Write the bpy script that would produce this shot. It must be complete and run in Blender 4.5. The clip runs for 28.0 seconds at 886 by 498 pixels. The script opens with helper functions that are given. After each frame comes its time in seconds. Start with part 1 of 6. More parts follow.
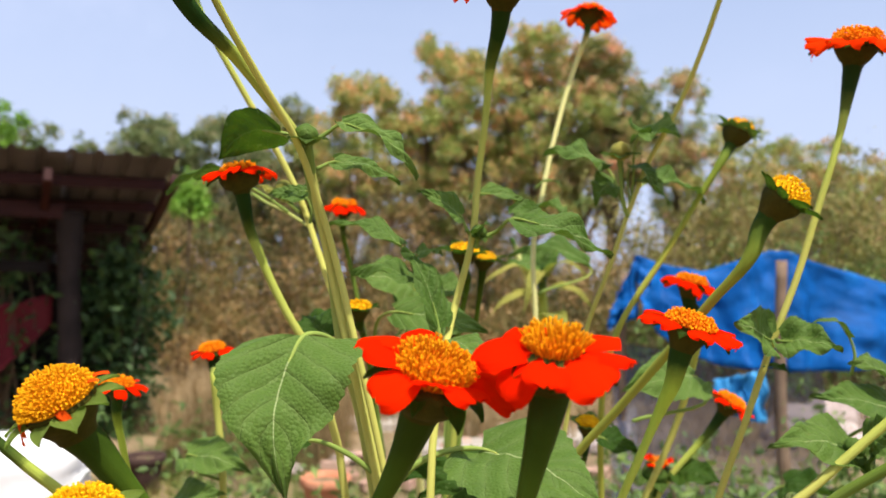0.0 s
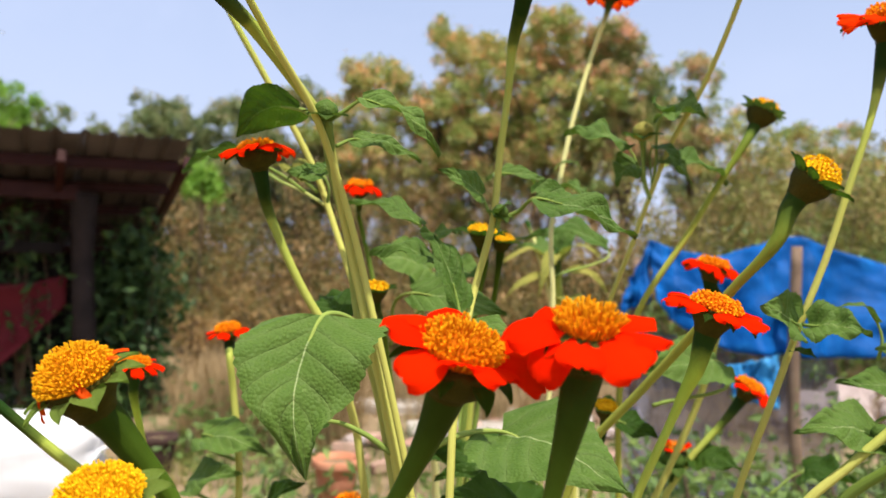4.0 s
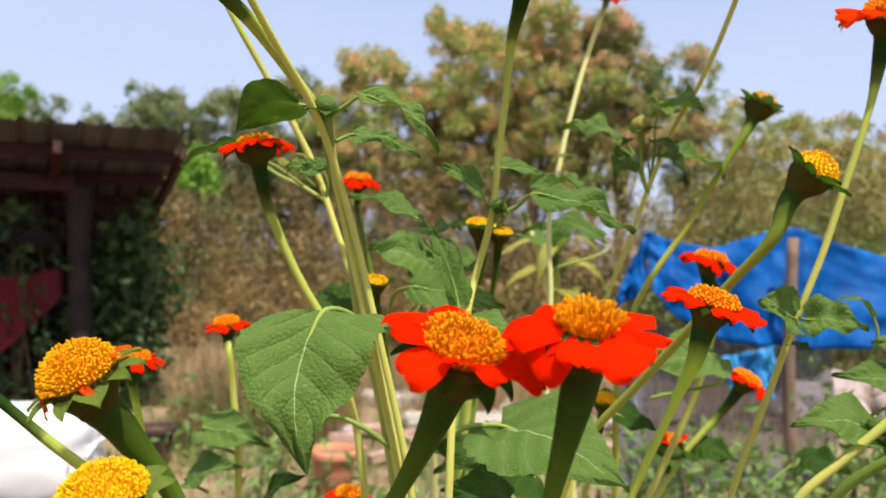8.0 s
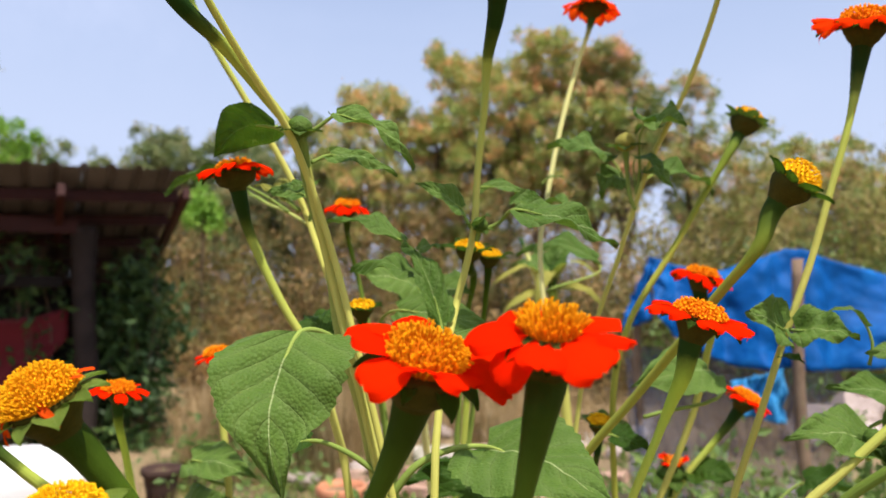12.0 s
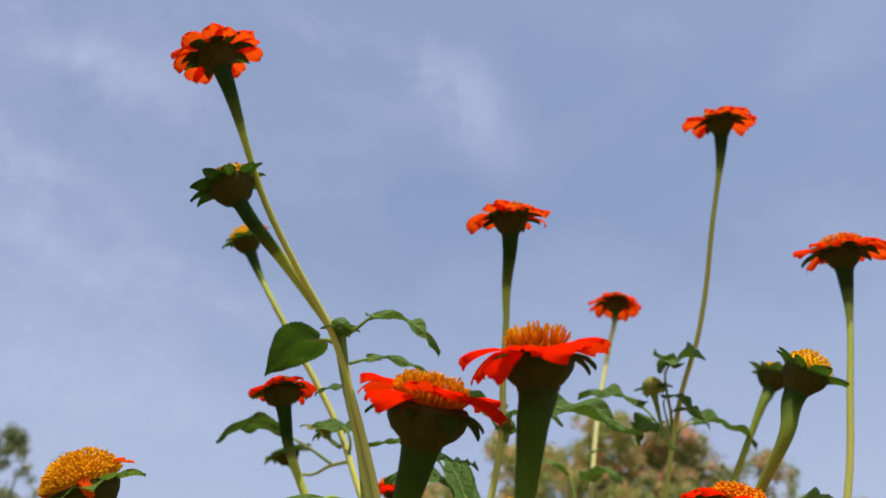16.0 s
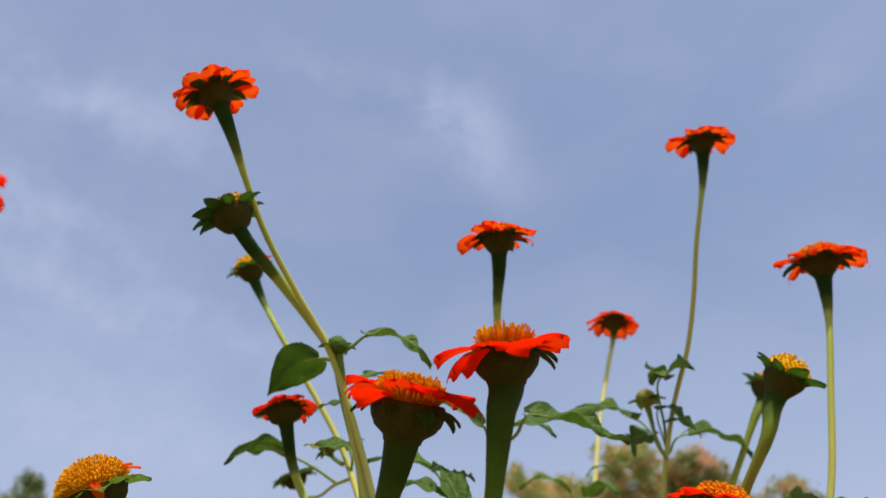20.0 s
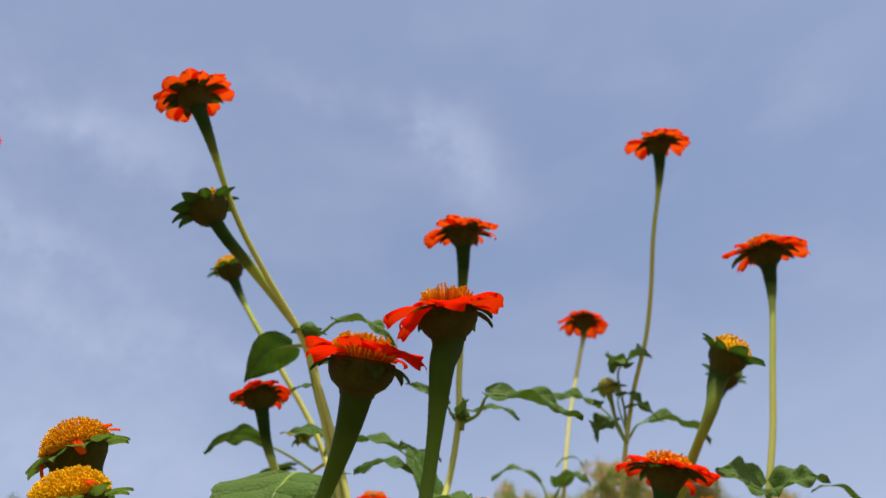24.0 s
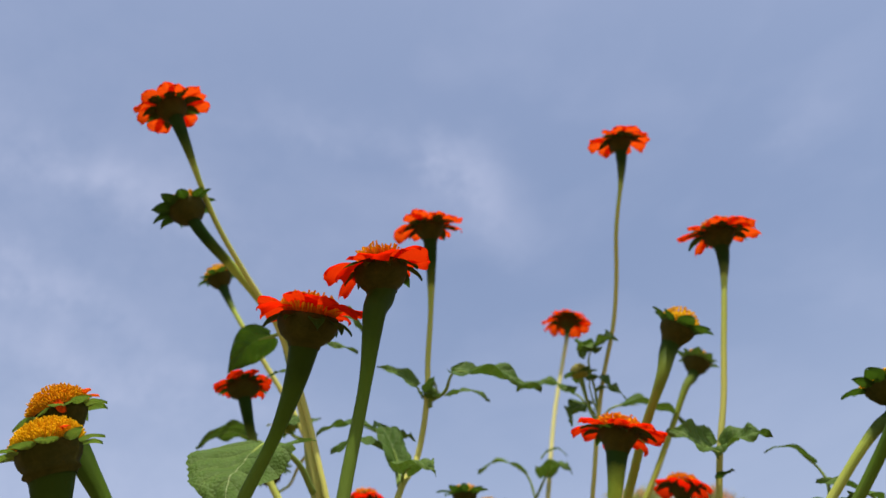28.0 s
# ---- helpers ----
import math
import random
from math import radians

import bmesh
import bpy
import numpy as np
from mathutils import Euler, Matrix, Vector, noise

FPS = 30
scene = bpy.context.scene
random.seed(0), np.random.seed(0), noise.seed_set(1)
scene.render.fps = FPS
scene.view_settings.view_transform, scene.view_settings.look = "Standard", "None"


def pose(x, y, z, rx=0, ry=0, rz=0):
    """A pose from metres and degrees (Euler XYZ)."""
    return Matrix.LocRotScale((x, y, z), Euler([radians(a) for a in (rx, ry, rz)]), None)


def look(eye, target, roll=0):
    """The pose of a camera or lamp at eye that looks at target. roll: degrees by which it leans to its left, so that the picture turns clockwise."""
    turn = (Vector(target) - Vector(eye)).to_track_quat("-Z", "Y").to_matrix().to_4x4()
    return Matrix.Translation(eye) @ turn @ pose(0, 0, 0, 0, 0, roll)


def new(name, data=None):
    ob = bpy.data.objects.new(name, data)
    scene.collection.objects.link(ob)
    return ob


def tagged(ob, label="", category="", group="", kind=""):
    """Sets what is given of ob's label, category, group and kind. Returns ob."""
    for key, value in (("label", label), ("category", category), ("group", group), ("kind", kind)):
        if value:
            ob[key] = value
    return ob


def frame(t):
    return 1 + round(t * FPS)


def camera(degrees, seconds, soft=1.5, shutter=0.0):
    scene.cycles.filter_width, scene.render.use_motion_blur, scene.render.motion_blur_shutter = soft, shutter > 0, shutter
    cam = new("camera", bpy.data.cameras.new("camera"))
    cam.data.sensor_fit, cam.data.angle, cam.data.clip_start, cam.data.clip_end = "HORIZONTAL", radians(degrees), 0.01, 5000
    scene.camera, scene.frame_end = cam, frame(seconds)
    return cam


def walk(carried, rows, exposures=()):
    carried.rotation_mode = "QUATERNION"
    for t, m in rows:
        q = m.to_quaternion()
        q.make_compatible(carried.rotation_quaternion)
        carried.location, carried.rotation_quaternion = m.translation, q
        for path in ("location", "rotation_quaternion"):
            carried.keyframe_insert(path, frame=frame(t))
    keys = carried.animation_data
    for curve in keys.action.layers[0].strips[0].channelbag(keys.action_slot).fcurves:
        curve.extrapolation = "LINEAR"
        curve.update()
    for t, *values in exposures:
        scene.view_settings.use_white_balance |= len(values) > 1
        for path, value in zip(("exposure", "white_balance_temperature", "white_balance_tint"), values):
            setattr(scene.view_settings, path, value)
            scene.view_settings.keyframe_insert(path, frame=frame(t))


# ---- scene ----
cam = camera(62.11, 28.0)
PATH = [
    (0, (0.0263, 0.0207, 1.3056), (-0.0271, 2.0161, 1.4303), 0.81),
    (0.5, (0.0257, 0.0175, 1.3068), (-0.0287, 2.0127, 1.4336), 1.03),
    (1, (0.0263, 0.0177, 1.3061), (-0.0238, 2.0134, 1.4264), 1.20),
    (1.5, (0.0243, 0.0175, 1.3078), (-0.0259, 2.0130, 1.4334), 1.25),
    (2, (0.0265, 0.0163, 1.3061), (-0.0255, 2.0126, 1.4155), 1.32),
    (2.5, (0.0268, 0.0182, 1.3069), (-0.0297, 2.0145, 1.4136), 1.25),
    (3, (0.0256, 0.0224, 1.3037), (-0.0342, 2.0192, 1.4012), 1.09),
    (3.5, (0.0202, 0.0294, 1.3023), (-0.0661, 2.0256, 1.3901), 1.00),
    (4, (0.0179, 0.0312, 1.3026), (-0.0639, 2.0279, 1.3837), 1.23),
    (4.5, (0.0156, 0.0330, 1.3029), (-0.0617, 2.0301, 1.3774), 1.46),
    (5, (0.0132, 0.0348, 1.3031), (-0.0595, 2.0323, 1.3711), 1.69),
    (5.5, (0.0109, 0.0366, 1.3034), (-0.0573, 2.0345, 1.3647), 1.92),
    (6, (0.0138, 0.0354, 1.3005), (-0.0518, 2.0337, 1.3524), 1.55),
    (6.5, (0.0149, 0.0335, 1.3031), (-0.0531, 2.0314, 1.3646), 1.54),
    (7, (0.0155, 0.0303, 1.3054), (-0.0605, 2.0279, 1.3672), 1.38),
    (7.5, (0.0151, 0.0294, 1.3027), (-0.0520, 2.0276, 1.3536), 1.52),
    (8, (0.0159, 0.0291, 1.3058), (-0.0565, 2.0270, 1.3624), 1.19),
    (8.5, (0.0172, 0.0346, 1.3056), (-0.0521, 2.0327, 1.3606), 1.14),
    (9, (0.0167, 0.0366, 1.3081), (-0.0583, 2.0344, 1.3672), 1.36),
    (9.5, (0.0186, 0.0357, 1.3094), (-0.0472, 2.0334, 1.3799), 1.51),
    (10, (0.0224, 0.0320, 1.3100), (-0.0479, 2.0293, 1.3856), 1.39),
    (10.5, (0.0228, 0.0338, 1.3122), (-0.0484, 2.0311, 1.3884), 1.38),
    (11, (0.0241, 0.0334, 1.3123), (-0.0456, 2.0308, 1.3875), 1.31),
    (11.5, (0.0257, 0.0325, 1.3086), (-0.0471, 2.0288, 1.4046), 0.74),
    (12, (0.0362, 0.0360, 1.2948), (-0.0527, 2.0287, 1.4404), -0.37),
    (12.5, (0.0533, 0.0435, 1.2438), (-0.0591, 1.9935, 1.6739), -1.56),
    (13, (0.0556, 0.0454, 1.1831), (-0.0994, 1.8520, 2.0268), -3.72),
    (13.5, (0.0652, 0.0702, 1.1339), (-0.0927, 1.7713, 2.1737), -2.23),
    (14, (0.0651, 0.0512, 1.1308), (-0.1170, 1.7200, 2.2180), -1.67),
    (14.5, (0.0651, 0.0406, 1.1291), (-0.1301, 1.6906, 2.2424), -1.36),
    (15, (0.0651, 0.0349, 1.1281), (-0.1370, 1.6746, 2.2554), -1.19),
    (15.5, (0.0650, 0.0323, 1.1277), (-0.1402, 1.6671, 2.2614), -1.11),
    (16, (0.0633, 0.0298, 1.1254), (-0.1416, 1.6654, 2.2580), -1.01),
    (16.5, (0.0684, 0.0304, 1.1192), (-0.1481, 1.6644, 2.2520), -1.21),
    (17, (0.0686, 0.0332, 1.1191), (-0.1350, 1.6664, 2.2555), -1.54),
    (17.5, (0.0781, 0.0314, 1.1143), (-0.1337, 1.6489, 2.2715), -1.72),
    (18, (0.0748, 0.0211, 1.1217), (-0.1305, 1.6372, 2.2820), -1.54),
    (18.5, (0.0773, 0.0163, 1.1156), (-0.1247, 1.6275, 2.2833), -1.61),
    (19, (0.0840, 0.0204, 1.1161), (-0.1298, 1.6330, 2.2796), -1.64),
    (19.5, (0.0899, 0.0179, 1.1103), (-0.1199, 1.6262, 2.2805), -2.03),
    (20, (0.0854, 0.0119, 1.0952), (-0.1414, 1.5916, 2.3007), -2.20),
    (20.5, (0.0875, 0.0284, 1.0777), (-0.1261, 1.6272, 2.2601), -1.76),
    (21, (0.1056, 0.0222, 1.0614), (-0.0845, 1.6188, 2.2509), -3.45),
    (21.5, (0.1064, 0.0158, 1.0551), (-0.0792, 1.5868, 2.2788), -3.44),
    (22, (0.1072, 0.0106, 1.0532), (-0.0783, 1.5771, 2.2827), -3.52),
    (22.5, (0.1080, 0.0053, 1.0513), (-0.0774, 1.5673, 2.2866), -3.59),
    (23, (0.1088, 0.0001, 1.0494), (-0.0766, 1.5575, 2.2904), -3.67),
    (23.5, (0.1096, -0.0052, 1.0475), (-0.0757, 1.5476, 2.2943), -3.75),
    (24, (0.1104, -0.0031, 1.0448), (-0.0813, 1.5487, 2.2919), -3.45),
    (24.5, (0.1079, -0.0026, 1.0438), (-0.0712, 1.5405, 2.3034), -3.87),
    (25, (0.1057, -0.0046, 1.0434), (-0.0746, 1.5348, 2.3074), -4.15),
    (25.5, (0.1077, -0.0029, 1.0353), (-0.0711, 1.5351, 2.3012), -4.89),
    (26, (0.1040, -0.0048, 1.0084), (-0.0692, 1.4981, 2.3165), -5.44),
    (26.5, (0.1011, -0.0118, 0.9903), (-0.0709, 1.4649, 2.3281), -5.55),
    (27, (0.1225, -0.0117, 0.9843), (-0.0681, 1.4830, 2.2995), -6.51),
    (27.5, (0.1530, -0.0037, 0.9768), (-0.0836, 1.4818, 2.2948), -5.31),
    (28, (0.1602, -0.0042, 0.9739), (-0.0563, 1.4827, 2.2938), -5.12),
]
walk(cam, [(t, look(eye, target, roll)) for t, eye, target, roll in PATH],
     [(0.0, 0.91), (11.5, 0.91), (13.0, 0.62), (15.0, 0.42), (28.0, 0.42)])
# a small phone lens focused on the flowers
cam.data.dof.use_dof, cam.data.dof.focus_distance, cam.data.dof.aperture_fstop = True, 0.46, 8.5

# ---- sky and sun ----
SUN_HEIGHT, SUN_TURN = radians(66), radians(150)   # height over the horizon; turn clockwise from +y
world = bpy.data.worlds.new("sky")
scene.world = world
world.use_nodes = True
wn, wl = world.node_tree.nodes, world.node_tree.links
wn.clear()
sky = wn.new("ShaderNodeTexSky")
sky.sky_type, sky.sun_disc = "NISHITA", False
sky.sun_elevation, sky.sun_rotation = SUN_HEIGHT, SUN_TURN
sky.air_density, sky.dust_density, sky.ozone_density = 1.0, 5.5, 2.5
coord = wn.new("ShaderNodeTexCoord")
stretch = wn.new("ShaderNodeMapping")
stretch.inputs["Scale"].default_value = (1.6, 1.2, 3.6)
stretch.inputs["Rotation"].default_value = (0.2, 0.5, 0.3)
wisp = wn.new("ShaderNodeTexNoise")
wisp.inputs["Scale"].default_value, wisp.inputs["Detail"].default_value, wisp.inputs["Distortion"].default_value = 2.6, 5.0, 0.25
ramp = wn.new("ShaderNodeValToRGB")
ramp.color_ramp.elements[0].position, ramp.color_ramp.elements[1].position = 0.47, 0.82
ramp.color_ramp.elements[0].color, ramp.color_ramp.elements[1].color = (0, 0, 0, 1), (0.06, 0.06, 0.06, 1)
STREAKS = (     # thin drifting cloud: towards, along, half length, half width, weight
    ((-0.067, 0.671, 0.738), (0.694, 0.563, -0.449), 0.075, 0.030, 0.105),
    ((-0.029, 0.716, 0.698), (0.501, 0.614, -0.61), 0.080, 0.045, 0.050),
    ((-0.197, 0.607, 0.77), (0.917, 0.392, -0.074), 0.120, 0.026, 0.042),
    ((-0.489, 0.533, 0.69), (0.708, 0.705, -0.044), 0.170, 0.035, 0.072),
    ((-0.562, 0.582, 0.587), (0.61, 0.771, -0.181), 0.120, 0.022, 0.068),
    ((-0.472, 0.723, 0.505), (0.786, 0.604, -0.129), 0.200, 0.030, 0.064),
    ((-0.503, 0.779, 0.374), (0.807, 0.579, -0.12), 0.240, 0.045, 0.058),
    ((0.358, 0.653, 0.668), (0.845, -0.53, 0.065), 0.050, 0.030, 0.038),
    ((-0.615, 0.595, 0.517), (0.326, 0.789, -0.521), 0.500, 0.340, 0.062),
)
mix = wn.new("ShaderNodeMix")
mix.data_type = "RGBA"
mix.inputs["B"].default_value = (7.2, 7.0, 8.2, 1)
back = wn.new("ShaderNodeBackground")
back.inputs["Strength"].default_value = 0.135
wo = wn.new("ShaderNodeOutputWorld")
wl.new(coord.outputs["Generated"], stretch.inputs["Vector"])
wl.new(stretch.outputs["Vector"], wisp.inputs["Vector"])
wl.new(wisp.outputs["Fac"], ramp.inputs["Fac"])


def sky_sum(op, a, b):
    x = wn.new("ShaderNodeMath")
    x.operation = op
    for k, v in enumerate((a, b)):
        if isinstance(v, bpy.types.NodeSocket):
            wl.new(v, x.inputs[k])
        else:
            x.inputs[k].default_value = v
    return x.outputs[0]


ragged = wn.new("ShaderNodeTexNoise")
ragged.inputs["Scale"].default_value, ragged.inputs["Detail"].default_value, ragged.inputs["Roughness"].default_value = 11.0, 7.0, 0.65
wl.new(coord.outputs["Generated"], ragged.inputs["Vector"])
warp = wn.new("ShaderNodeVectorMath")
warp.operation = "MULTIPLY_ADD"
warp.inputs[1].default_value = (0.11, 0.11, 0.11)
wl.new(ragged.outputs["Color"], warp.inputs[0])
wl.new(coord.outputs["Generated"], warp.inputs[2])


def streak(towards, along, long, wide, weight):
    c, u = Vector(towards), Vector(along)
    total = None
    for axis, reach in ((u, long), (c.cross(u), wide)):
        d = wn.new("ShaderNodeVectorMath")
        d.operation = "DOT_PRODUCT"
        d.inputs[1].default_value = axis / reach
        wl.new(warp.outputs["Vector"], d.inputs[0])
        off = sky_sum("SUBTRACT", d.outputs["Value"], axis.dot(c + Vector((0.055, 0.055, 0.055))) / reach)
        square = sky_sum("MULTIPLY", off, off)
        total = square if total is None else sky_sum("ADD", total, square)
    return sky_sum("MULTIPLY", sky_sum("POWER", 2.718, sky_sum("MULTIPLY", total, -1.0)), weight)


cloud = None
for row in STREAKS:
    one = streak(*row)
    cloud = one if cloud is None else sky_sum("ADD", cloud, one)
cloud = sky_sum("MULTIPLY", cloud, sky_sum("MAXIMUM", 0.1, sky_sum("ADD", -0.4, sky_sum("MULTIPLY", ragged.outputs["Fac"], 2.8))))
veil = wn.new("ShaderNodeMix")          # thin even haze over the whole sky
veil.data_type = "RGBA"
veil.inputs["Factor"].default_value, veil.inputs["B"].default_value = 0.55, (1.56, 2.02, 3.22, 1)
wl.new(sky.outputs["Color"], veil.inputs["A"])
wl.new(sky_sum("ADD", cloud, ramp.outputs["Color"]), mix.inputs["Factor"])
wl.new(veil.outputs["Result"], mix.inputs["A"])
# pale haze towards the horizon
height = wn.new("ShaderNodeSeparateXYZ")
wl.new(coord.outputs["Generated"], height.inputs["Vector"])
fade = wn.new("ShaderNodeMapRange")
fade.interpolation_type = "SMOOTHSTEP"
for key, v in (("From Min", 0.05), ("From Max", 0.66), ("To Min", 0.92), ("To Max", 0.0)):
    fade.inputs[key].default_value = v
wl.new(height.outputs["Z"], fade.inputs["Value"])
haze = wn.new("ShaderNodeMix")
haze.data_type = "RGBA"
haze.inputs["B"].default_value = (2.75, 3.15, 4.25, 1)
wl.new(fade.outputs["Result"], haze.inputs["Factor"])
wl.new(mix.outputs["Result"], haze.inputs["A"])
wl.new(haze.outputs["Result"], back.inputs["Color"])
wl.new(back.outputs["Background"], wo.inputs["Surface"])

sun = new("sun", bpy.data.lights.new("sun", "SUN"))
sun.data.energy, sun.data.angle, sun.data.color = 3.4, radians(0.6), (1.0, 0.94, 0.85)
away = Vector((math.sin(SUN_TURN) * math.cos(SUN_HEIGHT), math.cos(SUN_TURN) * math.cos(SUN_HEIGHT), math.sin(SUN_HEIGHT)))
sun.matrix_world = look(away * 50, (0, 0, 0))


# ---- materials ----
def shader(name, rough=0.6, metal=0.0):
    m = bpy.data.materials.new(name)
    m.use_nodes = True
    b = m.node_tree.nodes["Principled BSDF"]
    b.inputs["Roughness"].default_value, b.inputs["Metallic"].default_value = rough, metal
    return m, m.node_tree.nodes, m.node_tree.links, b


def ramp_of(nodes, *stops):
    r = nodes.new("ShaderNodeValToRGB")
    e = r.color_ramp.elements
    while len(e) < len(stops):
        e.new(0.5)
    for k, (at, c) in enumerate(stops):
        e[k].position, e[k].color = at, (*c, 1)
    return r


def noise_of(nodes, links, scale, detail=4.0, space="Object", rough=0.55):
    c = nodes.new("ShaderNodeTexCoord")
    n = nodes.new("ShaderNodeTexNoise")
    n.inputs["Scale"].default_value, n.inputs["Detail"].default_value, n.inputs["Roughness"].default_value = scale, detail, rough
    links.new(c.outputs[space], n.inputs["Vector"])
    return n


def bump_of(nodes, links, source, bsdf, strength=0.3, distance=0.01):
    b = nodes.new("ShaderNodeBump")
    b.inputs["Strength"].default_value, b.inputs["Distance"].default_value = strength, distance
    links.new(source, b.inputs["Height"])
    links.new(b.outputs["Normal"], bsdf.inputs["Normal"])
    return b


def blend(nodes, links, fac, a, b, mode="MIX"):
    """A colour mix of sockets or colours."""
    x = nodes.new("ShaderNodeMix")
    x.data_type, x.blend_type = "RGBA", mode
    for key, v in (("Factor", fac), ("A", a), ("B", b)):
        if isinstance(v, bpy.types.NodeSocket):
            links.new(v, x.inputs[key])
        elif key == "Factor":
            x.inputs[key].default_value = v
        else:
            x.inputs[key].default_value = (*v, 1)
    return x.outputs["Result"]


def calc(nodes, links, op, a, b=0.0):
    x = nodes.new("ShaderNodeMath")
    x.operation = op
    for k, v in enumerate((a, b)):
        if isinstance(v, bpy.types.NodeSocket):
            links.new(v, x.inputs[k])
        else:
            x.inputs[k].default_value = v
    return x.outputs[0]


def rough_surface(name, stops, scale, fine=None, rough=0.8, bump=0.4, distance=0.01, spread=0.0, metal=0.0):
    """A surface with stains at one scale and grain at another; spread varies alike pieces."""
    m, n, l, b = shader(name, rough, metal)
    b.inputs["Specular IOR Level"].default_value = 0.2
    big = noise_of(n, l, scale, 5)
    small = noise_of(n, l, fine or scale * 9, 6)
    mixed = calc(n, l, "ADD", calc(n, l, "MULTIPLY", big.outputs["Fac"], 0.65), calc(n, l, "MULTIPLY", small.outputs["Fac"], 0.35))
    if spread:
        info = n.new("ShaderNodeObjectInfo")
        mixed = calc(n, l, "ADD", mixed, calc(n, l, "MULTIPLY", calc(n, l, "SUBTRACT", info.outputs["Random"], 0.5), spread))
    r = ramp_of(n, *stops)
    l.new(mixed, r.inputs["Fac"])
    l.new(r.outputs["Color"], b.inputs["Base Color"])
    bump_of(n, l, small.outputs["Fac"], b, bump, distance)
    return m


def thin(m, n, l, b, colour, share):
    """Lets light through a thin sheet such as a petal or a leaf."""
    t = n.new("ShaderNodeBsdfTranslucent")
    if isinstance(colour, bpy.types.NodeSocket):
        l.new(colour, t.inputs["Color"])
    else:
        t.inputs["Color"].default_value = (*colour, 1)
    x = n.new("ShaderNodeMixShader")
    x.inputs["Fac"].default_value = share
    l.new(b.outputs["BSDF"], x.inputs[1])
    l.new(t.outputs["BSDF"], x.inputs[2])
    l.new(x.outputs["Shader"], n["Material Output"].inputs["Surface"])
    return m


def petal_material(name, low, high, through_colour, share):
    m, n, l, b = shader(name, 0.5)
    b.inputs["Specular IOR Level"].default_value = 0.0
    uv = n.new("ShaderNodeUVMap")
    sep = n.new("ShaderNodeSeparateXYZ")
    l.new(uv.outputs["UV"], sep.inputs["Vector"])
    info = n.new("ShaderNodeObjectInfo")
    grain = noise_of(n, l, 260, 4)
    k = calc(n, l, "ADD", calc(n, l, "MULTIPLY", info.outputs["Random"], 0.5), calc(n, l, "MULTIPLY", grain.outputs["Fac"], 0.5))
    c = blend(n, l, k, low, high)
    l.new(c, b.inputs["Base Color"])
    lines = calc(n, l, "SINE", calc(n, l, "MULTIPLY", sep.outputs["X"], 75.0))
    bump_of(n, l, calc(n, l, "ADD", lines, calc(n, l, "MULTIPLY", grain.outputs["Fac"], 2.0)), b, 0.25, 0.0006)
    return thin(m, n, l, b, through_colour, share)


PETAL = petal_material("red_petal", (0.66, 0.006, 0.001), (0.88, 0.022, 0.001), (0.95, 0.05, 0.003), 0.34)
PETAL_ORANGE = petal_material("orange_petal", (0.84, 0.026, 0.002), (0.90, 0.05, 0.003), (0.95, 0.10, 0.005), 0.42)
PETAL_WILTED = petal_material("wilted_petal", (0.66, 0.035, 0.004), (0.90, 0.12, 0.010), (0.9, 0.14, 0.01), 0.35)


def floret_material(name, deep, bright):
    m, n, l, b = shader(name, 0.8)
    b.inputs["Specular IOR Level"].default_value = 0.05
    g = n.new("ShaderNodeNewGeometry")
    uv = n.new("ShaderNodeUVMap")
    sep = n.new("ShaderNodeSeparateXYZ")
    l.new(uv.outputs["UV"], sep.inputs["Vector"])
    # Deep colour at each floret's foot paints in the gaps' shade; tips are yellower.
    k = calc(n, l, "MULTIPLY", sep.outputs["Y"], calc(n, l, "ADD", 0.45, calc(n, l, "MULTIPLY", g.outputs["Random Per Island"], 0.75)))
    l.new(blend(n, l, k, deep, bright), b.inputs["Base Color"])
    return m


FLORET = floret_material("orange_floret", (0.50, 0.11, 0.001), (0.92, 0.46, 0.010))
FLORET_ORANGE = floret_material("deep_orange_floret", (0.60, 0.12, 0.002), (0.93, 0.38, 0.008))
FLORET_YELLOW = floret_material("yellow_floret", (0.62, 0.28, 0.003), (0.94, 0.60, 0.012))
FLORET_GOLD = floret_material("golden_floret", (0.55, 0.19, 0.002), (0.92, 0.49, 0.012))


